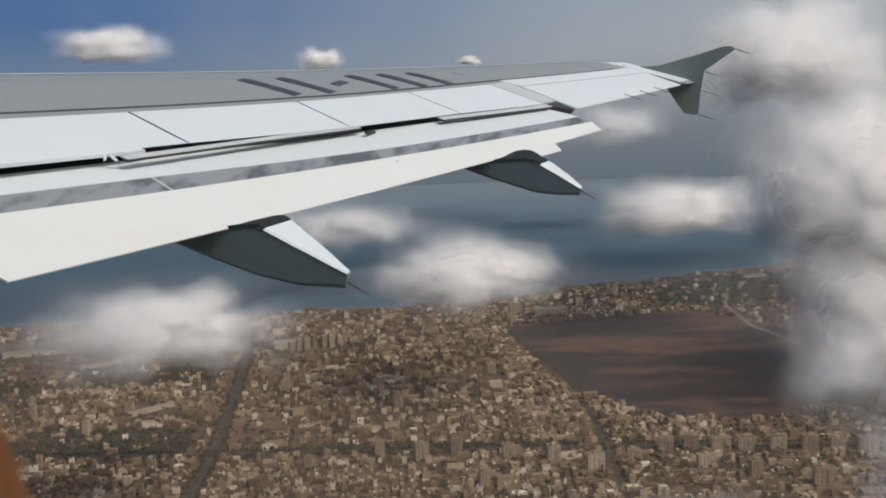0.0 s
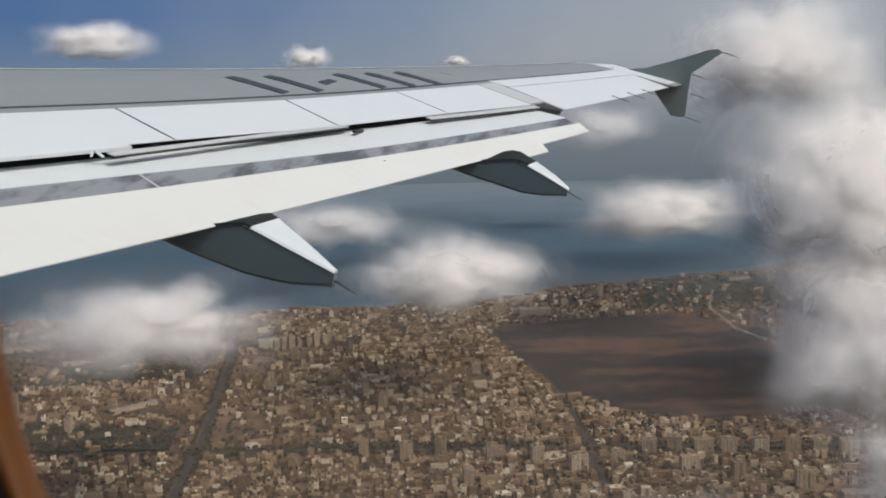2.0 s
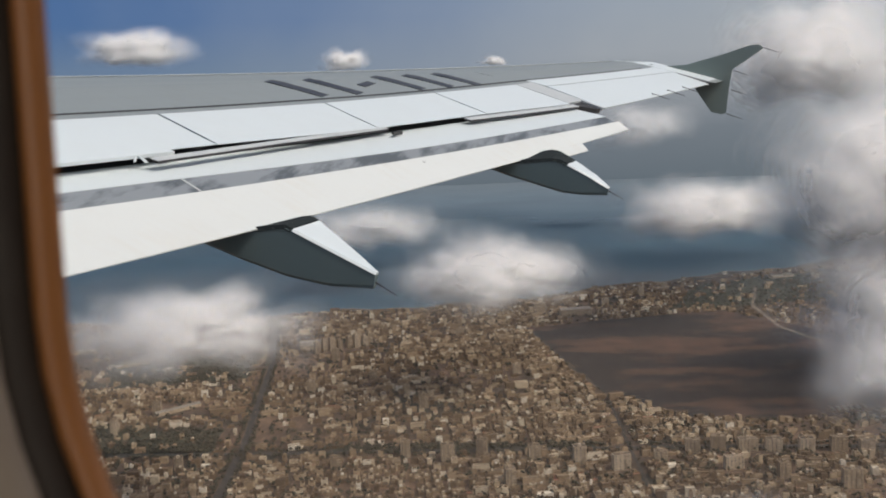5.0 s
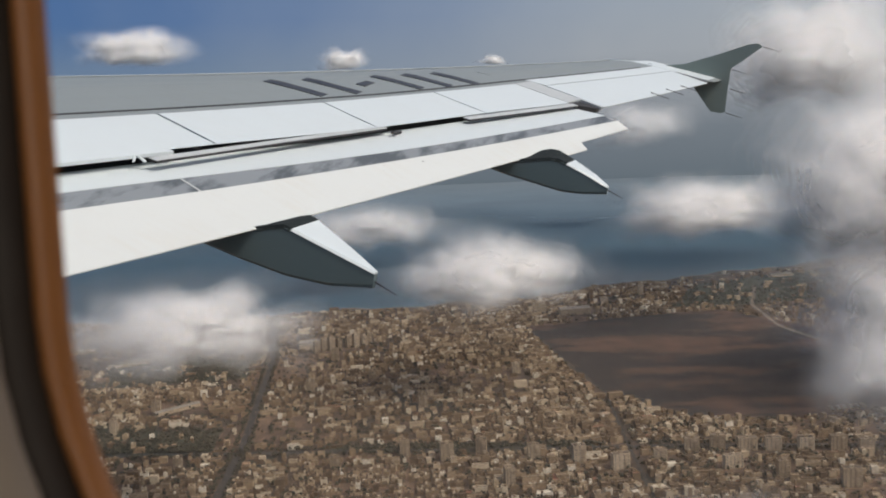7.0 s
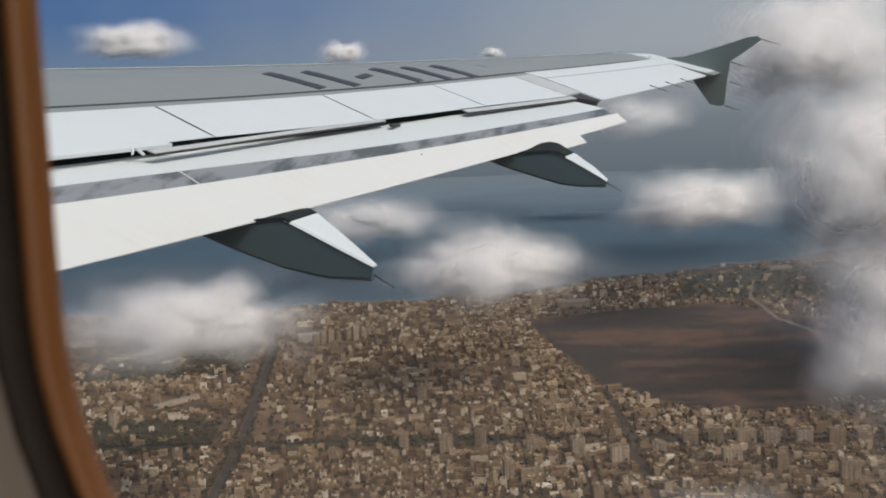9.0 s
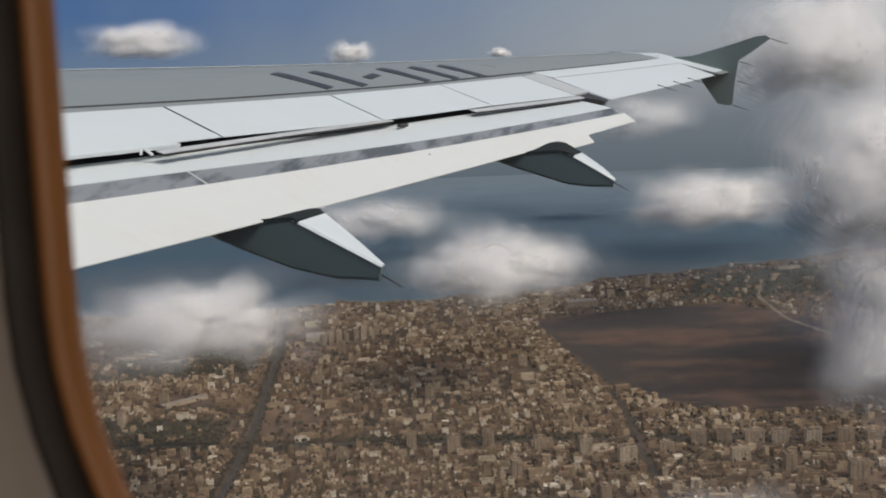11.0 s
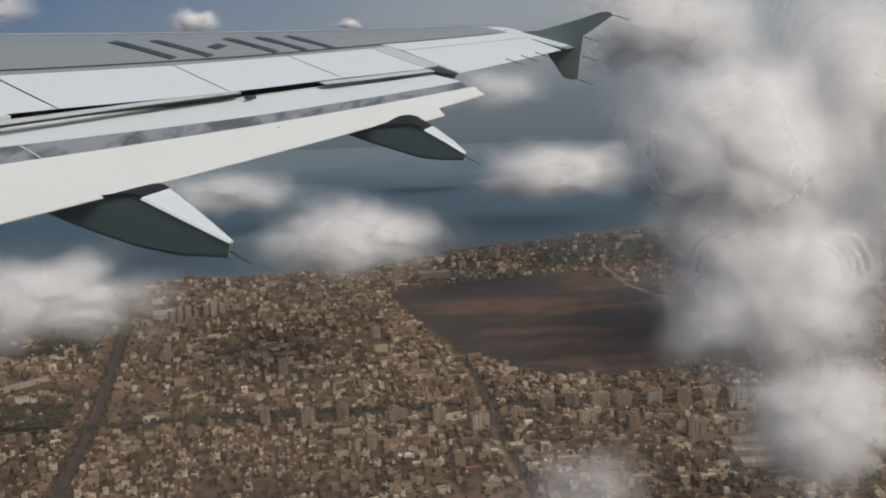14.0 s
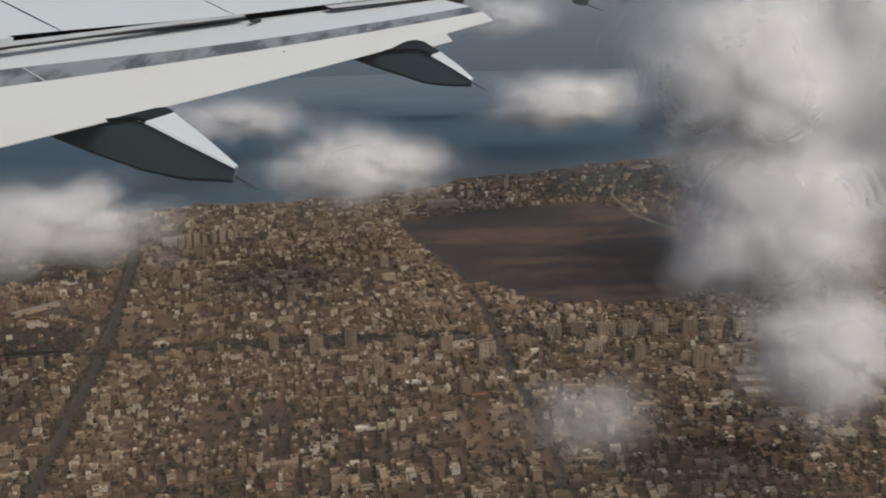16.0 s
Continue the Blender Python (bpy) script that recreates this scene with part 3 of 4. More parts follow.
tagged(wing, "airliner wing with grey top, white spoilers and lowered flaps", "aircraft wing")


def build_wing():
    # main skin up to the spoiler hinge and aileron hinge
    secs = []
    for s in steps(1.4, 13.62, 24):
        c = trail(s) - lead(s)
        xh = (trail(s) + hinge(max(s, 6.0)) - lead(s)) / c if s > 6.0 else 0.7
        up = [(lead(s) + x * xh * c, s, rise(s) + interp(UP, x * xh) * c) for x in (1, 0.85, 0.7, 0.5, 0.35, 0.22, 0.12, 0.05, 0.015, 0)]
        lo = [low_point(s, x * xh) for x in (0.02, 0.08, 0.3, 0.6, 1.0)]
        secs.append(up + lo)
    part("wing_skin", loft(secs), GREY, wing, "weathered mid grey upper wing skin", smooth=False)
    secs = []
    for s in steps(13.62, 17.02, 12):
        c = trail(s) - lead(s)
        xh = (trail(s) + aileron_line(s) - lead(s)) / c if s < 16.72 else 0.995
        up = [(lead(s) + x * xh * c, s, rise(s) + interp(UP, x * xh) * c) for x in (1, 0.85, 0.7, 0.5, 0.35, 0.22, 0.12, 0.05, 0.015, 0)]
        lo = [low_point(s, x * xh) for x in (0.02, 0.08, 0.3, 0.6, 1.0)]
        secs.append(up + lo)
    part("outer_wing_skin", loft(secs), GREY, wing, "grey outer wing skin by the tip")
    # white rear strip of the outer wing, ahead of the aileron
    secs = []
    for s in steps(13.84, 16.72, 10):
        d0, d1 = seam_line(s) + 0.02, aileron_line(s) - 0.01
        secs.append([top_point(s, d, h) for d, h in ((d0, 0.004), (d1, 0.004), (d1, -0.01), (d0, -0.01))])
    part("rear_strip", loft(secs), WHITE, wing, "white strip ahead of the aileron")
    # bright tip edge
    secs = []
    for s, d0 in ((16.70, -1.0), (16.74, -1.45), (16.82, -1.66), (16.92, -1.60), (17.05, -1.5)):
        secs.append([top_point(s, d, h) for d, h in ((d0, 0.006), (d0 * 0.7, 0.006), (d0 * 0.4, 0.006), (-0.1, 0.006), (-0.1, -0.02), (d0, -0.02))])
    part("tip_edge", loft(secs), WHITE, wing, "bright white wing tip edge")
    # polished slats along the leading edge
    for a, b in ((6.6, 9.1), (9.13, 11.6), (11.63, 14.1), (14.13, 16.6)):
        secs = []
        for s in steps(a, b, 4):
            c = trail(s) - lead(s)
            o = [(lead(s) + x * c - 0.015, s, rise(s) + interp(UP, x) * c + 0.006) for x in (0.10, 0.06, 0.02, 0)]
            secs.append(o + [(p[0], s, p[2]) for p in (low_point(s, 0.02), low_point(s, 0.06))])
        part("slat", loft(secs), STRIP, wing, "pale leading edge slat")
    # thin seam ahead of the spoilers
    secs = []
    for s in steps(6.5, 16.4, 20):
        d = seam_line(s)
        secs.append([top_point(s, d - 0.018, 0.003), top_point(s, d + 0.018, 0.003), top_point(s, d + 0.018, -0.02), top_point(s, d - 0.018, -0.02)])
    part("skin_seam", loft(secs), DARK, wing, "dark thin skin seam")
    # dark sheet that paints the shade below and behind the spoilers
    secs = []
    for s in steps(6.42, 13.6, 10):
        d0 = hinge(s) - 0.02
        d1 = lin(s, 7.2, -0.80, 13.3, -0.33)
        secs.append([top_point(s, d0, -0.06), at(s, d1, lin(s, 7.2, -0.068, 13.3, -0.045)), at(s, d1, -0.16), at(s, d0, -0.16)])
    part("flap_cove", loft(secs), DARK, wing, "dark sheet painting the slot's shade behind the spoilers")
    # spoilers
    fore = [6.75, 8.955, 10.61, 12.104, 13.49]
    aft = [6.45, 8.695, 10.327, 11.872, 13.28]
    for f0, f1, r0, r1 in zip(fore, fore[1:], aft, aft[1:]):
        secs = []
        for k in (0.0065, 0.25, 0.5, 0.75, 0.9935):
            sf, sr = f0 + (f1 - f0) * k, r0 + (r1 - r0) * k
            pts = []
            for j in (0, 0.33, 0.66, 1):
                s = sf + (sr - sf) * j
                pts.append(top_point(s, hinge(s) + 0.015 + (spoiler_te(s) - hinge(s) - 0.015) * j, 0.006))
            low = [(pts[3][0] - 0.012, pts[3][1], pts[3][2] - 0.007), (pts[0][0], pts[0][1], pts[0][2] - 0.05)]
            secs.append(pts + low)
        part("spoiler", loft(secs), WHITE, wing, "clean white spoiler panel")
    # the first spoiler's deeper trailing lip
    secs = [[top_point(s, spoiler_te(s) - 0.02, 0.007), top_point(s, spoiler_te(s) + 0.04, 0.005), top_point(s, spoiler_te(s) + 0.04, -0.02), top_point(s, spoiler_te(s) - 0.02, -0.02)]
            for s in steps(6.45, 8.29, 4)]
    part("spoiler_lip", loft(secs), WHITE, wing, "white trailing lip of the spoiler")
    # slanting fixed panel between spoiler and aileron; dark plate paints the hole's shade
    secs = []
    for d, s0, s1 in ((-1.06, 13.50, 13.84), (-0.7, 13.41, 13.74), (-0.32, 13.30, 13.63)):
        secs.append([top_point(s0, d, 0.004), top_point(s1, d, 0.004), top_point(s1, d, -0.05), top_point(s0, d, -0.05)])
    part("end_panel", loft(secs), STRIP, wing, "grey fixed panel at the spoiler end")
    secs = []
    for d, s0, s1 in ((-0.318, 13.59, 13.63), (-0.03, 13.51, 13.545)):
        secs.append([top_point(s0, d, 0.004), top_point(s1, d, 0.004), top_point(s1, d, -0.03), top_point(s0, d, -0.03)])
    part("end_fillet", loft(secs), STRIP, wing, "narrow grey fillet beside the aileron")
    secs = []
    for d, s0, s1 in ((-0.316, 13.31, 13.588), (-0.05, 13.44, 13.51)):
        secs.append([top_point(s0, d, -0.012), top_point(s1, d, -0.012), top_point(s1, d, -0.06), top_point(s0, d, -0.06)])
    part("end_hole_shade", loft(secs), DARK, wing, "dark plate painting the hole's shade at the flap end")
    # pale shroud strips in the slot, each over a dark piece painting its shadow
    for fore_edge, aft_edge in (([(8.03, -0.593), (9.25, -0.575), (10.42, -0.545)], [(8.03, -0.53), (9.2, -0.522), (10.42, -0.475)]),
                                ([(11.49, -0.43), (13.3, -0.27)], [(11.49, -0.36), (13.3, -0.195)])):
        secs, edge_shadow = [], []
        for s in steps(fore_edge[0][0], fore_edge[-1][0], 8):
            d0, d1 = interp(fore_edge, s), interp(aft_edge, s)
            secs.append([top_point(s, d0, 0.003), top_point(s, d1, 0.0), top_point(s, d1, -0.006), top_point(s, d0, -0.006)])
            edge_shadow.append([top_point(s, d0 + 0.02, -0.0065), top_point(s, d1 + 0.004, -0.0065), top_point(s, d1 + 0.004, -0.022), top_point(s, d0 + 0.02, -0.022)])
        strip_ob = part("shroud_strip", loft(secs), STRIP, wing, "pale grey shroud strip")
        part("edge_shadow", loft(edge_shadow), DARK, strip_ob, "dark underpiece painted as the strip's edge shadow")
    # small latch at the strip's outer end
    part("strip_latch", bevel(box_bm(trail(10.55) - 0.47, 10.40, rise(10.55) - 0.03, trail(10.55) - 0.44, 10.62, rise(10.55) - 0.005), 0.004), DARK, wing, "small dark latch under the strip")
    # small hooked fitting standing in the slot
    hook = []
    for s, d, h in ((7.949, -0.630, -0.03), (7.979, -0.660, 0.0), (7.994, -0.647, 0.004), (8.009, -0.594, -0.03)):
        x, y, z = top_point(s, d, h)
        hook.append([(x, y - 0.012, z), (x + 0.012, y, z + 0.008), (x, y + 0.012, z), (x - 0.012, y, z - 0.008)])
    part("slot_bracket", loft(hook), WHITE, wing, "small white hooked fitting in the slot")

    # outboard flap: white nose, rubbed grey band, white tail
    flap = new("flap")
    flap.parent = wing

    def flap_line(s):
        return [(lin(s, 7.2, -0.82, 13.3, -0.35), lin(s, 7.2, -0.05, 13.3, -0.025)),
                (interp([(7.1, -0.46), (8.1, -0.35), (9.43, -0.175), (10.36, -0.08), (12.57, 0.072), (13.4, 0.12)], s), lin(s, 7.04, -0.06, 13.3, -0.04)),
                (interp([(7.0, -0.30), (8.0, -0.185), (9.92, -0.01), (11.43, 0.11), (13.4, 0.25)], s), lin(s, 6.88, -0.12, 13.3, -0.075)),
                (lin(s, 6.45, 0.31, 13.3, 0.38), lin(s, 6.45, -0.28, 13.3, -0.14))]

    def slab(s0, s1, i, j, lift, thick):
        secs = []
        for s in steps(s0, s1, 10):
            (d0, h0), (d1, h1) = flap_line(s)[i], flap_line(s)[j]
            t1 = 0.008 if j == 3 else thick
            secs.append([at(s, d0, h0 + lift), at(s, d1, h1 + lift), at(s, d1, h1 - t1), at(s, d0, h0 - thick)])
        return loft(secs)
    part("nose_panel", slab(6.45, 13.31, 0, 1, 0.0, 0.07), WHITE, flap, "white flap nose panel")
    part("rub_band", slab(6.45, 13.29, 1, 2, -0.004, 0.07), BAND, flap, "scuffed dark grey band")
    part("tail_panel", slab(6.45, 13.36, 2, 3, 0.0, 0.07), FLAP_WHITE, flap, "off-white flap tail with brownish stains")
    for sj in (8.06,):
        secs = []
        for s in (sj - 0.007, sj + 0.007):
            (d0, h0), (d1, h1) = flap_line(s)[1], flap_line(s)[2]
            secs.append([at(s, d0, h0 + 0.001), at(s, d1, h1 + 0.001), at(s, d1, h1 - 0.03), at(s, d0, h0 - 0.03)])
        part("band_joint", loft(secs), STRIP, flap, "thin pale joint strip across the band")
    secs = []
    for s, d1 in ((11.45, 0.46), (11.86, 0.479), (12.258, 0.486), (12.325, 0.385)):
        h0 = lin(s, 6.45, -0.28, 13.3, -0.14)
        secs.append([at(s, 0.355, h0 + 0.003), at(s, d1, h0 - (d1 - 0.37) * 0.35), at(s, d1, h0 - (d1 - 0.37) * 0.35 - 0.008), at(s, 0.355, h0 - 0.012)])
    part("flap_tab", loft(secs), FLAP_WHITE, flap, "small off-white tab on the flap edge")
    part("drain_mast", bevel(box_bm(trail(10.15) + 0.065, 10.145, rise(10.15) - 0.16, trail(10.15) + 0.085, 10.16, rise(10.15) - 0.115), 0.003), DARK, flap, "tiny dark fitting")
    # inboard flap and its spoiler
    secs = []
    for s in steps(2.1, 6.38, 5):
        secs.append([at(s, d, h) for d, h in ((-0.85, 0.0), (-0.3, -0.06), (0.33, -0.28), (0.31, -0.29), (-0.85, -0.12))])
    part("inboard_flap", loft(secs), FLAP_WHITE, wing, "off-white inboard flap")
    # aileron, its inboard end slanting aft
    secs = []
    for k in steps(0, 1, 6):
        sf, sr = 13.82 + (16.70 - 13.82) * k, 13.55 + (16.52 - 13.55) * k
        d0 = aileron_line(sf) + 0.012
        sm = (sf + sr) / 2
        secs.append([top_point(sf, d0, 0.004), top_point(sm, d0 / 2, 0.003), at(sr, -0.02, 0.004), at(sr, -0.02, -0.006), top_point(sf, d0, -0.06)])
    part("aileron", loft(secs), WHITE, wing, "white aileron panel")
    secs = []
    for d, s0, s1 in ((aileron_line(16.7), 16.715, 16.745), (-0.03, 16.53, 16.60)):
        secs.append([top_point(s0, d, 0.0045), top_point(s1, d, 0.0045), top_point(s1, d, -0.03), top_point(s0, d, -0.03)])
    part("aileron_gap", loft(secs), DARK, wing, "dark gap at the aileron end")
    # wing tip fence
    outline = [(-0.95, 0.02), (-0.55, 0.13), (-0.1, 0.36), (0.24, 0.55), (0.36, 0.58), (0.43, 0.55), (0.2, 0.30), (0.08, 0.18), (0.10, -0.1), (0.14, -0.43), (0.08, -0.46), (-0.06, -0.46), (-0.2, -0.33), (-0.39, -0.15), (-0.8, -0.06)]
    fence = part("wing_fence", loft([[at(17.0, d, h)[:1] + (y, at(17.0, d, h)[2]) for d, h in outline] for y in (17.0, 17.06)]), FENCE, wing, "dark grey green arrow-shaped wing tip fence")
    # discharge wicks
    wicks = [(14.95, -0.12, 0.02), (15.4, -0.12, 0.02), (15.85, -0.12, 0.02), (17.03, 0.42, 0.55), (17.03, 0.07, 0.17), (17.03, 0.11, -0.1), (17.03, 0.13, -0.44)]
    for s, d, h in wicks:
        p = Vector(at(s, d, h))
        bm = bmesh.new()
        bmesh.ops.create_cone(bm, segments=6, radius1=0.008, radius2=0.003, depth=0.24, cap_ends=True,
                              matrix=Matrix.Translation(p + Vector((0.13, 0, -0.02))) @ Matrix.Rotation(radians(97), 4, "Y"))
        part("discharge_wick", bm, DARK, wing, "thin dark static wick")
    # flap track fairings
    for s0, prof_top, prof_far, prof_low, widths in (
            (8.0, [(-1.7, -0.22), (-0.5, -0.19), (0.0, -0.20), (0.30, -0.25), (0.42, -0.205), (0.53, -0.172), (0.58, -0.188), (0.9, -0.262), (1.22, -0.335)],
             [(-1.7, -0.22), (-0.5, -0.19), (0.0, -0.20), (0.30, -0.25), (0.42, -0.19), (0.53, -0.157), (0.61, -0.192), (0.9, -0.265), (1.22, -0.338)],
             [(-1.7, -0.30), (-0.5, -0.40), (0.2, -0.50), (0.58, -0.535), (0.9, -0.525), (1.22, -0.455)],
             [(-1.7, 0.16), (-0.8, 0.36), (0.2, 0.44), (0.6, 0.44), (0.9, 0.28), (1.05, 0.18), (1.22, 0.06)]),
            (11.2, [(-1.5, -0.14), (-0.5, -0.12), (0.0, -0.14), (0.33, -0.195), (0.5, -0.145), (0.66, -0.10), (0.75, -0.10), (0.81, -0.122), (1.0, -0.178), (1.22, -0.252)],
             [(-1.5, -0.14), (-0.5, -0.12), (0.0, -0.14), (0.33, -0.195), (0.45, -0.10), (0.6, -0.045), (0.72, -0.084), (0.83, -0.123), (1.0, -0.185), (1.22, -0.255)],
             [(-1.5, -0.20), (-0.5, -0.27), (0.3, -0.37), (0.80, -0.41), (1.0, -0.39), (1.22, -0.335)],
             [(-1.5, 0.15), (-0.7, 0.30), (0.3, 0.40), (0.85, 0.40), (1.05, 0.32), (1.15, 0.18), (1.22, 0.08)])):
        fair = new("flap_fairing")
        fair.parent = wing
        fair["label"] = "canoe-shaped grey green flap track fairing with white top"
        secs, caps = [], []
        base = trail(s0)
        zb = rise(s0)
        cover = 0.585 if s0 < 9 else 0.81
        for d in sorted(set(steps(prof_top[0][0], prof_top[-1][0], 30)) | {cover}):
            t, u, b, w = interp(prof_top, d), interp(prof_far, d), interp(prof_low, d), interp(widths, d)
            ring = []
            for y, z in ((0, t - 0.02), (0.015, t - 0.012), (w - 0.015, u - 0.012), (w, u - 0.02), (w, (t + b) / 2), (w * 0.97, b + 0.05), (w * 0.8, b + 0.012), (w * 0.4, b + 0.005), (w * 0.05, b + 0.014), (0, b + 0.035)):
                ring.append((base + d, s0 + y, zb + z))
            secs.append(ring)
            if d >= cover - 0.001:
                caps.append([(base + d, s0 - 0.004, zb + t - 0.014), (base + d, s0 + 0.012, zb + t + 0.002), (base + d, s0 + w - 0.012, zb + u + 0.002), (base + d, s0 + w + 0.004, zb + u - 0.014)])
        part("shell", loft(secs), FAIRING, fair, "grey green side shell, darkened as in shade")
        # dark cap added on the fairing top, painting the shade at the flap
        dark = []
        for d in steps(0.0, cover - 0.012, 10):
            t, u, w = interp(prof_top, d), interp(prof_far, d), interp(widths, d)
            dark.append([(base + d, s0 - 0.003, zb + t - 0.03), (base + d, s0 + 0.008, zb + t + 0.003), (base + d, s0 + w - 0.008, zb + u + 0.003), (base + d, s0 + w + 0.003, zb + u - 0.03)])
        part("slot_shade", loft(dark), FAIRING_SHADE, fair, "dark cap painting the shade between fairing and flap")
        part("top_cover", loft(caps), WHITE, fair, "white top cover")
        p = Vector((base + 1.22, s0 + 0.03, zb + prof_low[-1][1] + 0.05))
        bm = bmesh.new()
        bmesh.ops.create_cone(bm, segments=6, radius1=0.006, radius2=0.003, depth=0.17, cap_ends=True,
                              matrix=Matrix.Translation(p + Vector((0.08, 0.0, -0.025))) @ Matrix.Rotation(radians(107), 4, "Y"))
        part("tail_wick", bm, DARK, fair, "thin dark static wick")
    # marking on the upper skin, as plain bars
    for i in range(6):
        s = 10.86 + i * 0.43
        short = i == 2
        d0, d1 = lin(s, 10.76, -2.08, 13.1, -1.77), lin(s, 10.76, -1.46, 13.0, -1.22)
        if short:
            dm = (d0 + d1) / 2
            d0, d1 = dm - 0.05, dm + 0.05
        hw = 0.13 if short else 0.075
        secs = []
        for k in steps(0, 1, 5):
            d = d0 + (d1 - d0) * k
            secs.append([(trail(s) + d, y, top_point(s, d, h)[2] + (rise(y) - rise(s))) for y, h in ((s - hw, 0.005), (s + hw, 0.005), (s + hw, -0.01), (s - hw, -0.01))])
        part("marking_bar", loft(secs), MARKING, wing, "faded dark marking bar on the skin")


build_wing()


# ================= cabin with its window =================
def rounded(a0, a1, u0, u1, r, off, s, n=10):
    pts = []
    a0, a1, u0, u1, r = a0 - off, a1 + off, u0 - off, u1 + off, r + off
    for ca, cu, start in ((a1 - r, u1 - r, 0), (a0 + r, u1 - r, 90), (a0 + r, u0 + r, 180), (a1 - r, u0 + r, 270)):
        for k in range(n + 1):
            t = radians(start + 90 * k / n)
            a, u = ca + r * math.cos(t), cu + r * math.sin(t)
            pts.append((a - 0.22 * (u - 2.07), s, u))
    return pts


def ring_band(rings):
    return loft(rings, close_ends=False)


WIN = (10.823, 11.20, 1.902, 2.30, 0.11)
aisle_light = new("aisle_window_light", aisle)
aisle_light.matrix_world = AIR @ pose(11.0, -1.95, 2.25, -90, 0, 180)
cabin = new("cabin_wall")
cabin.matrix_world = AIR
tagged(cabin, "beige cabin side wall round an oval window", "cabin wall", kind="structure")


def build_cabin():
    part("window_rim", ring_band([rounded(*WIN, 0.0, 2.110), rounded(*WIN, 0.001, 2.106), rounded(*WIN, 0.004, 2.103), rounded(*WIN, 0.0085, 2.105), rounded(*WIN, 0.0085, 2.112), rounded(*WIN, 0.0, 2.110)]),
         RIM, cabin, "worn window rim, orange brown from painted warm light", smooth=True)
    part("window_gasket", ring_band([rounded(*WIN, 0.0085, 2.112), rounded(*WIN, 0.0085, 2.104), rounded(*WIN, 0.012, 2.100), rounded(*WIN, 0.0165, 2.097), rounded(*WIN, 0.0165, 2.112), rounded(*WIN, 0.0085, 2.112)]),
         GASKET, cabin, "dark recessed gasket", smooth=True)
    out = [(a, 2.082, u) for a, s, u in rounded(10.45, 11.60, 1.60, 2.62, 0.05, 0, 0)]
    out_b = [(a, 2.112, u) for a, s, u in out]
    part("wall_panel", ring_band([rounded(*WIN, 0.0165, 2.112), rounded(*WIN, 0.0165, 2.094), rounded(*WIN, 0.022, 2.088), rounded(*WIN, 0.05, 2.084), out, out_b, rounded(*WIN, 0.0165, 2.112)]),
         PANEL, cabin, "beige plastic wall panel", smooth=True)
    # clear acrylic pane
    pm, pn, pl, pb = material("clear acrylic pane")
    pn.remove(pb)
    gl, tp, mx = pn.new("ShaderNodeBsdfGlossy"), pn.new("ShaderNodeBsdfTransparent"), pn.new("ShaderNodeMixShader")
    gl.inputs["Roughness"].default_value = 0.25
    tp.inputs["Color"].default_value = (0.985, 0.99, 0.985, 1)
    mx.inputs[0].default_value = 0.002
    pl.new(tp.outputs[0], mx.inputs[1])
    pl.new(gl.outputs[0], mx.inputs[2])
    pl.new(mx.outputs[0], pn["Material Output"].inputs["Surface"])
    bm = bmesh.new()
    bm.faces.new([bm.verts.new(p) for p in rounded(*WIN, 0.012, 2.122)])
    pane = part("window_pane", bm, pm, cabin, "clear acrylic window pane")
    pane.visible_shadow = False
    # fuselage lining tube, open only at the panel
    bm = bmesh.new()
    R, cu = 2.11, 2.11
    n = 48
    avals = [4.0, 7.0, 10.5, 11.55, 15.0, 18.0]
    rings = []
    for a in avals:
        rings.append([bm.verts.new((a, R * math.cos(2 * math.pi * (k + 0.5) / n), cu + R * math.sin(2 * math.pi * (k + 0.5) / n))) for k in range(n)])
    for i in range(len(avals) - 1):
        for k in range(n):
            if avals[i] == 10.5 and (k >= n - 2 or k < 1):
                continue
            j = (k + 1) % n
            bm.faces.new((rings[i][k], rings[i][j], rings[i + 1][j], rings[i + 1][k]))
    bm.faces.new(rings[0])
    bm.faces.new(rings[-1])
    part("cabin_lining", bm, CABIN, cabin, "pale cabin lining")


build_cabin()


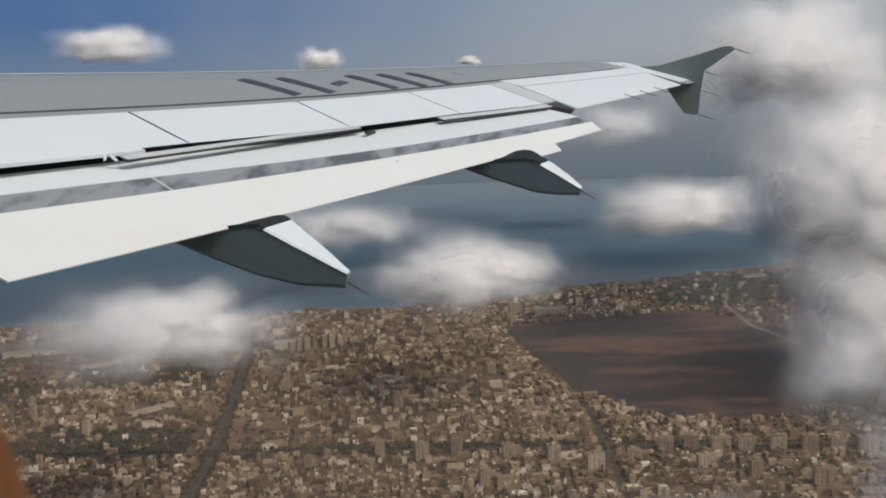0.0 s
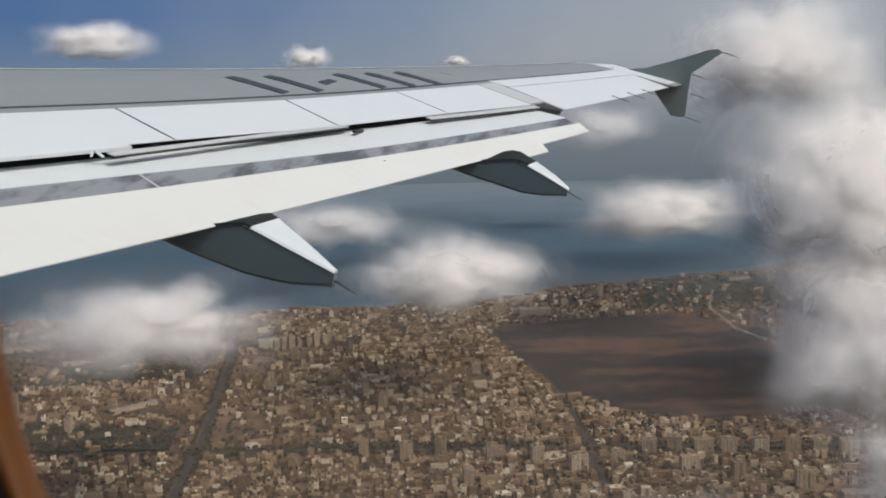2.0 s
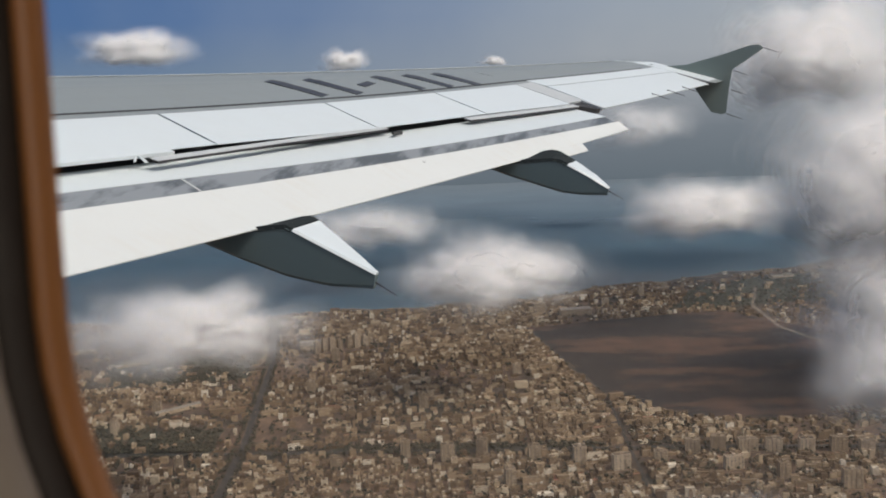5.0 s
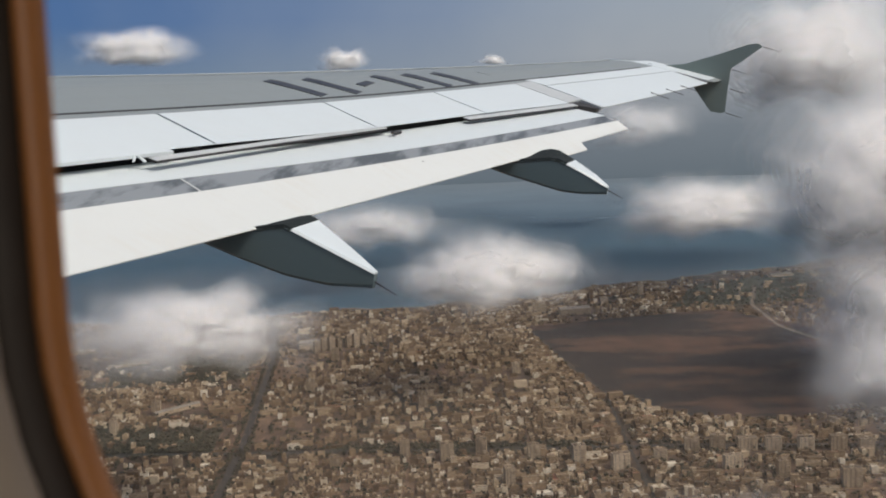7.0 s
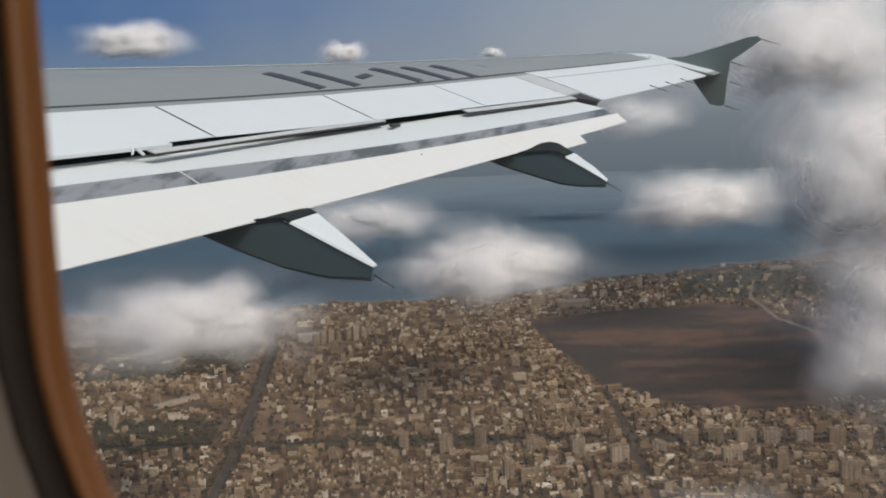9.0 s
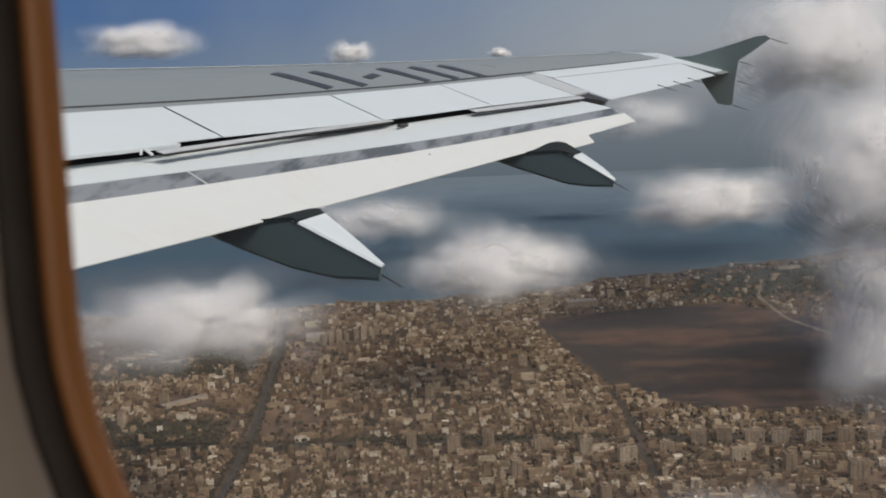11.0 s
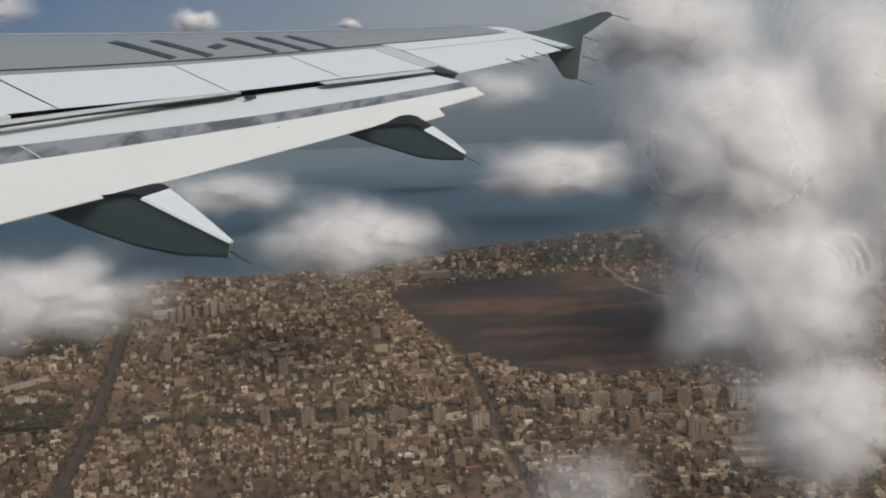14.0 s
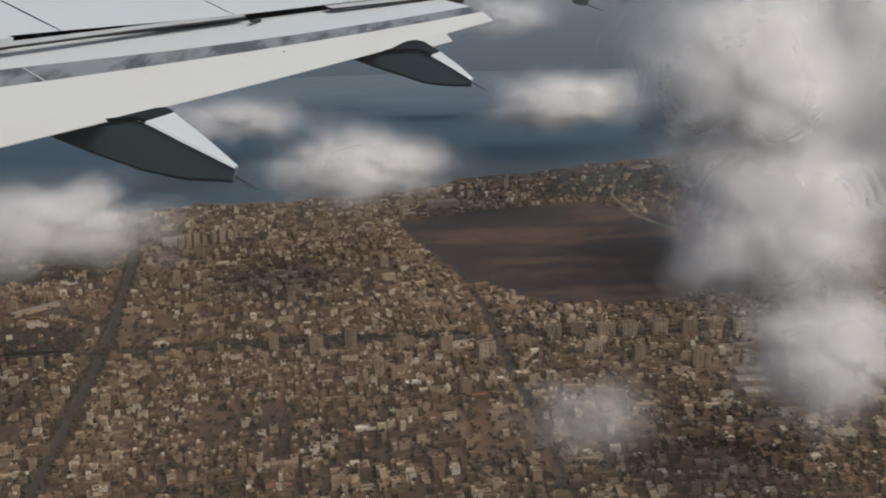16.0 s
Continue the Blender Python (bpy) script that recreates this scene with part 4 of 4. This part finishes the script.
# ================= clouds and haze =================
def cloud_material(name, color):
    """Vapour: each shell is eaten away by fine noise, the outer ones most, so that no rim shows."""
    m, n, l, b = material(name)
    n.remove(b)

    def attribute(key):
        a = n.new("ShaderNodeAttribute")
        a.attribute_name = key
        return a

    def maths(op, a, b, clamp=False):
        q = n.new("ShaderNodeMath")
        q.operation, q.use_clamp = op, clamp
        for k, v in enumerate((a, b)):
            if isinstance(v, (int, float)):
                q.inputs[k].default_value = v
            else:
                l.new(v, q.inputs[k])
        return q.outputs[0]

    def puffs(scale, detail, rough):
        t = n.new("ShaderNodeTexNoise")
        t.inputs["Scale"].default_value, t.inputs["Detail"].default_value, t.inputs["Roughness"].default_value = scale, detail, rough
        l.new(attribute("vapour").outputs["Vector"], t.inputs["Vector"])
        return t.outputs["Fac"]

    depth, dens = attribute("inwards").outputs["Fac"], attribute("thickness").outputs["Fac"]
    wisp = maths("ADD", maths("MULTIPLY", maths("SUBTRACT", puffs(1.5, 3.5, 0.52), 0.5), 2.2), maths("MULTIPLY", maths("SUBTRACT", puffs(7.0, 2, 0.5), 0.5), 0.75))
    a = maths("ADD", maths("MULTIPLY", depth, 1.15), maths("SUBTRACT", wisp, 0.02), True)
    a = maths("MULTIPLY", maths("MULTIPLY", a, maths("ADD", maths("MULTIPLY", depth, 0.30), 0.07)), dens, True)
    dif = n.new("ShaderNodeBsdfDiffuse")
    dif.inputs["Color"].default_value = (*color, 1)
    trl = n.new("ShaderNodeBsdfTranslucent")
    trl.inputs["Color"].default_value = (*color, 1)
    mx = n.new("ShaderNodeAddShader")
    l.new(dif.outputs[0], mx.inputs[0])
    l.new(trl.outputs[0], mx.inputs[1])
    tr = n.new("ShaderNodeBsdfTransparent")
    fin = n.new("ShaderNodeMixShader")
    l.new(a, fin.inputs[0])
    l.new(tr.outputs[0], fin.inputs[1])
    l.new(mx.outputs[0], fin.inputs[2])
    l.new(fin.outputs[0], n["Material Output"].inputs["Surface"])
    return m


CLOUD = cloud_material("cloud vapour", (0.50, 0.492, 0.485))


def unit_sphere(level):
    bm = bmesh.new()
    bmesh.ops.create_icosphere(bm, subdivisions=level, radius=1.0)
    out = (np.array([v.co[:] for v in bm.verts]), [tuple(v.index for v in f.verts) for f in bm.faces])
    bm.free()
    return out


SPHERES = {4: unit_sphere(4), 5: unit_sphere(5), 6: unit_sphere(6)}


def cloud(center, half_width, half_height, density=1.0, seed=0, label="soft white cumulus cloud with blurred edges", lumps=26, level=5, half_depth=None, shells=14):
    """A cumulus: the outer skin of many overlapping billows, in nested shells from thin fringe to dense heart."""
    rng = random.Random(seed)
    ball, faces = SPHERES[level]
    reach = np.full(len(ball), 0.50)
    for _ in range(lumps):
        a, h = rng.uniform(0, 2 * math.pi), rng.uniform(-0.65, 0.9)
        w = math.sqrt(1 - h * h)
        c = np.array((math.cos(a) * w, math.sin(a) * w, h)) * rng.uniform(0.40, 0.74)
        r = rng.uniform(0.16, 0.38)
        along = ball @ c
        inside = r * r - (c @ c - along ** 2)
        reach = np.maximum(reach, np.where(inside > 0, along + np.sqrt(np.maximum(inside, 0)), 0))
    off = Vector((seed * 3.71, seed * 1.93, seed * 0.77))
    vs = [Vector(p) for p in ball]
    swell = np.array([noise.noise(p * 2.6 + off) * 0.10 + noise.noise(p * 6.5 + off) * 0.035 for p in vs])
    reach = reach * 0.7 + 0.3 * reach.mean() + swell
    half = np.array((half_width, half_depth or (half_width + half_height) * 0.5, half_height))
    V, N, F, depth = [], [], [], []
    for k in range(shells):
        q = k / (shells - 1)
        fray = np.array([noise.noise(p * 4.0 + off + Vector((k * 0.61, 0, k * 0.37))) for p in vs]) * (0.055 - 0.03 * q)
        p = ball * ((1.17 - 0.80 * q ** 0.9) * (reach + fray))[:, None]
        p[:, 2] = np.where(p[:, 2] < 0, p[:, 2] * 0.82, p[:, 2])
        base = len(V) * len(ball)
        V.append(p)
        N.append(ball * (0.75, 0.75, 0.6) + np.array(sun_dir))
        F.extend(tuple(i + base for i in t) for t in faces)
        depth += [q] * len(ball)
    V = np.concatenate(V)
    me = bpy.data.meshes.new("cloud")
    me.from_pydata((V * half).tolist(), [], F)
    me.attributes.new("inwards", "FLOAT", "POINT").data.foreach_set("value", depth)
    me.attributes.new("thickness", "FLOAT", "POINT").data.foreach_set("value", [density] * len(V))
    ratio = half / half.min()
    me.attributes.new("vapour", "FLOAT_VECTOR", "POINT").data.foreach_set("vector", (V * ratio + np.array(off) * 3).ravel())
    me.polygons.foreach_set("use_smooth", [True] * len(me.polygons))
    # vapour has no skin: its light turns softly from the sunlit to the far side
    N = np.concatenate(N)
    me.normals_split_custom_set_from_vertices((N / np.linalg.norm(N, axis=1)[:, None]).tolist())
    me.materials.append(CLOUD)
    ob = new("cloud", me)
    ob.location = center
    return tagged(ob, label, "cloud", "clouds over the coast")


def build_haze():
    """Flat sheet over land and sea painted with haze, denser the farther off."""
    m, n, l, b = material("painted distance haze")
    n.remove(b)
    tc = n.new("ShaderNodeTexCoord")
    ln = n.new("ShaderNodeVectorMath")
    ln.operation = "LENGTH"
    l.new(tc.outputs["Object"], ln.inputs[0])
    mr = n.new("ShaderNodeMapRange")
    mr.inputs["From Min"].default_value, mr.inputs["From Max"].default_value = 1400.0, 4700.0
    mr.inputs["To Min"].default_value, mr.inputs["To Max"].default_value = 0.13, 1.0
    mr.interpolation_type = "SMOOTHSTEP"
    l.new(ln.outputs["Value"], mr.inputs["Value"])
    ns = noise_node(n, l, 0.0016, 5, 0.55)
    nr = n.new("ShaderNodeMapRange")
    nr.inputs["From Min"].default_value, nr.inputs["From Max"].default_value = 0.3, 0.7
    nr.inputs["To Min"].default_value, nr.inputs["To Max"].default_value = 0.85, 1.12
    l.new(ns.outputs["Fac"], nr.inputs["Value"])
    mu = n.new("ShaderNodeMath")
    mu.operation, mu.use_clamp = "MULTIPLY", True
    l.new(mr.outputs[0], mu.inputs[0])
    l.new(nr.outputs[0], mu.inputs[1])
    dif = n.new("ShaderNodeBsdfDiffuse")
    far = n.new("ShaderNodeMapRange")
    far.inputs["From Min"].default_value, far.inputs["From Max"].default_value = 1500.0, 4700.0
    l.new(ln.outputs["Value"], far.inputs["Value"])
    # warm near, blue then grey far: haze tint put into the sheet's colour
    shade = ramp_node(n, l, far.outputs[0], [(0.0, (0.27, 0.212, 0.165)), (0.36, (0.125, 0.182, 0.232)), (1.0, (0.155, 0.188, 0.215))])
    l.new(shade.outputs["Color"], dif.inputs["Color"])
    tr = n.new("ShaderNodeBsdfTransparent")
    fin = n.new("ShaderNodeMixShader")
    l.new(mu.outputs[0], fin.inputs[0])
    l.new(tr.outputs[0], fin.inputs[1])
    l.new(dif.outputs[0], fin.inputs[2])
    l.new(fin.outputs[0], n["Material Output"].inputs["Surface"])
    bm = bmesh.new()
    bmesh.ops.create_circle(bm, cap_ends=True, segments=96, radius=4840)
    ob = mesh_object("haze_sheet", bm, m)
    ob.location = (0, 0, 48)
    tagged(ob, "flat sheet painted with grey distance haze", "mist", kind="stuff")


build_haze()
# bank beyond the wing tip
cloud((243, 546, 363), 78, 78, 1.10, 41, "tall bright white cumulus bank with soft grey flanks", 60, 6)
cloud((249, 518, 288), 83, 77, 1.10, 43, "broad white foot of a cumulus bank", 60, 6)
cloud((765, 1277, 234), 200, 349, 1.20, 2, "towering pale grey cumulus beside the bank", 40, 5)
cloud((412, 741, 118), 115, 85, 0.80, 3, "pale grey lower flank of a cumulus bank", 34, 5)
cloud((785, 2161, 475), 268, 191, 0.75, 4, "bright white cumulus with a pinkish grey base", 44, 6)
# small clouds low over the horizon
cloud((-1161, 4028, 679), 291, 121, 1.00, 5, "bright white cumulus over the horizon", 30, 5)
cloud((-376, 4279, 616), 143, 86, 0.90, 6, "small white cumulus over the horizon", 18, 4)
cloud((243, 4289, 596), 86, 41, 0.80, 7, "tiny white cumulus over the horizon", 14, 4)
# clouds over the sea and shore
cloud((470, 1829, 209), 211, 100, 0.75, 8, "soft grey-white cumulus over the sea", 36, 5)
cloud((581, 2942, 334), 250, 116, 0.30, 12, "thin pinkish cloud far over the sea", 22, 5)
cloud((65, 1428, 177), 177, 84, 0.80, 19, "soft grey-white cumulus over the shore", 40, 6)
cloud((-186, 2376, 138), 253, 106, 0.45, 13, "thin grey cloud over the sea", 28, 5)
cloud((-258, 996, 208), 169, 76, 0.58, 10, "wide greyish cumulus drifting over the shore", 44, 6)
# scrap of cloud close below the aircraft
cloud((119, 423, 227), 47, 37, 0.13, 15, "small grey scrap of cloud below the wing", 26, 5)
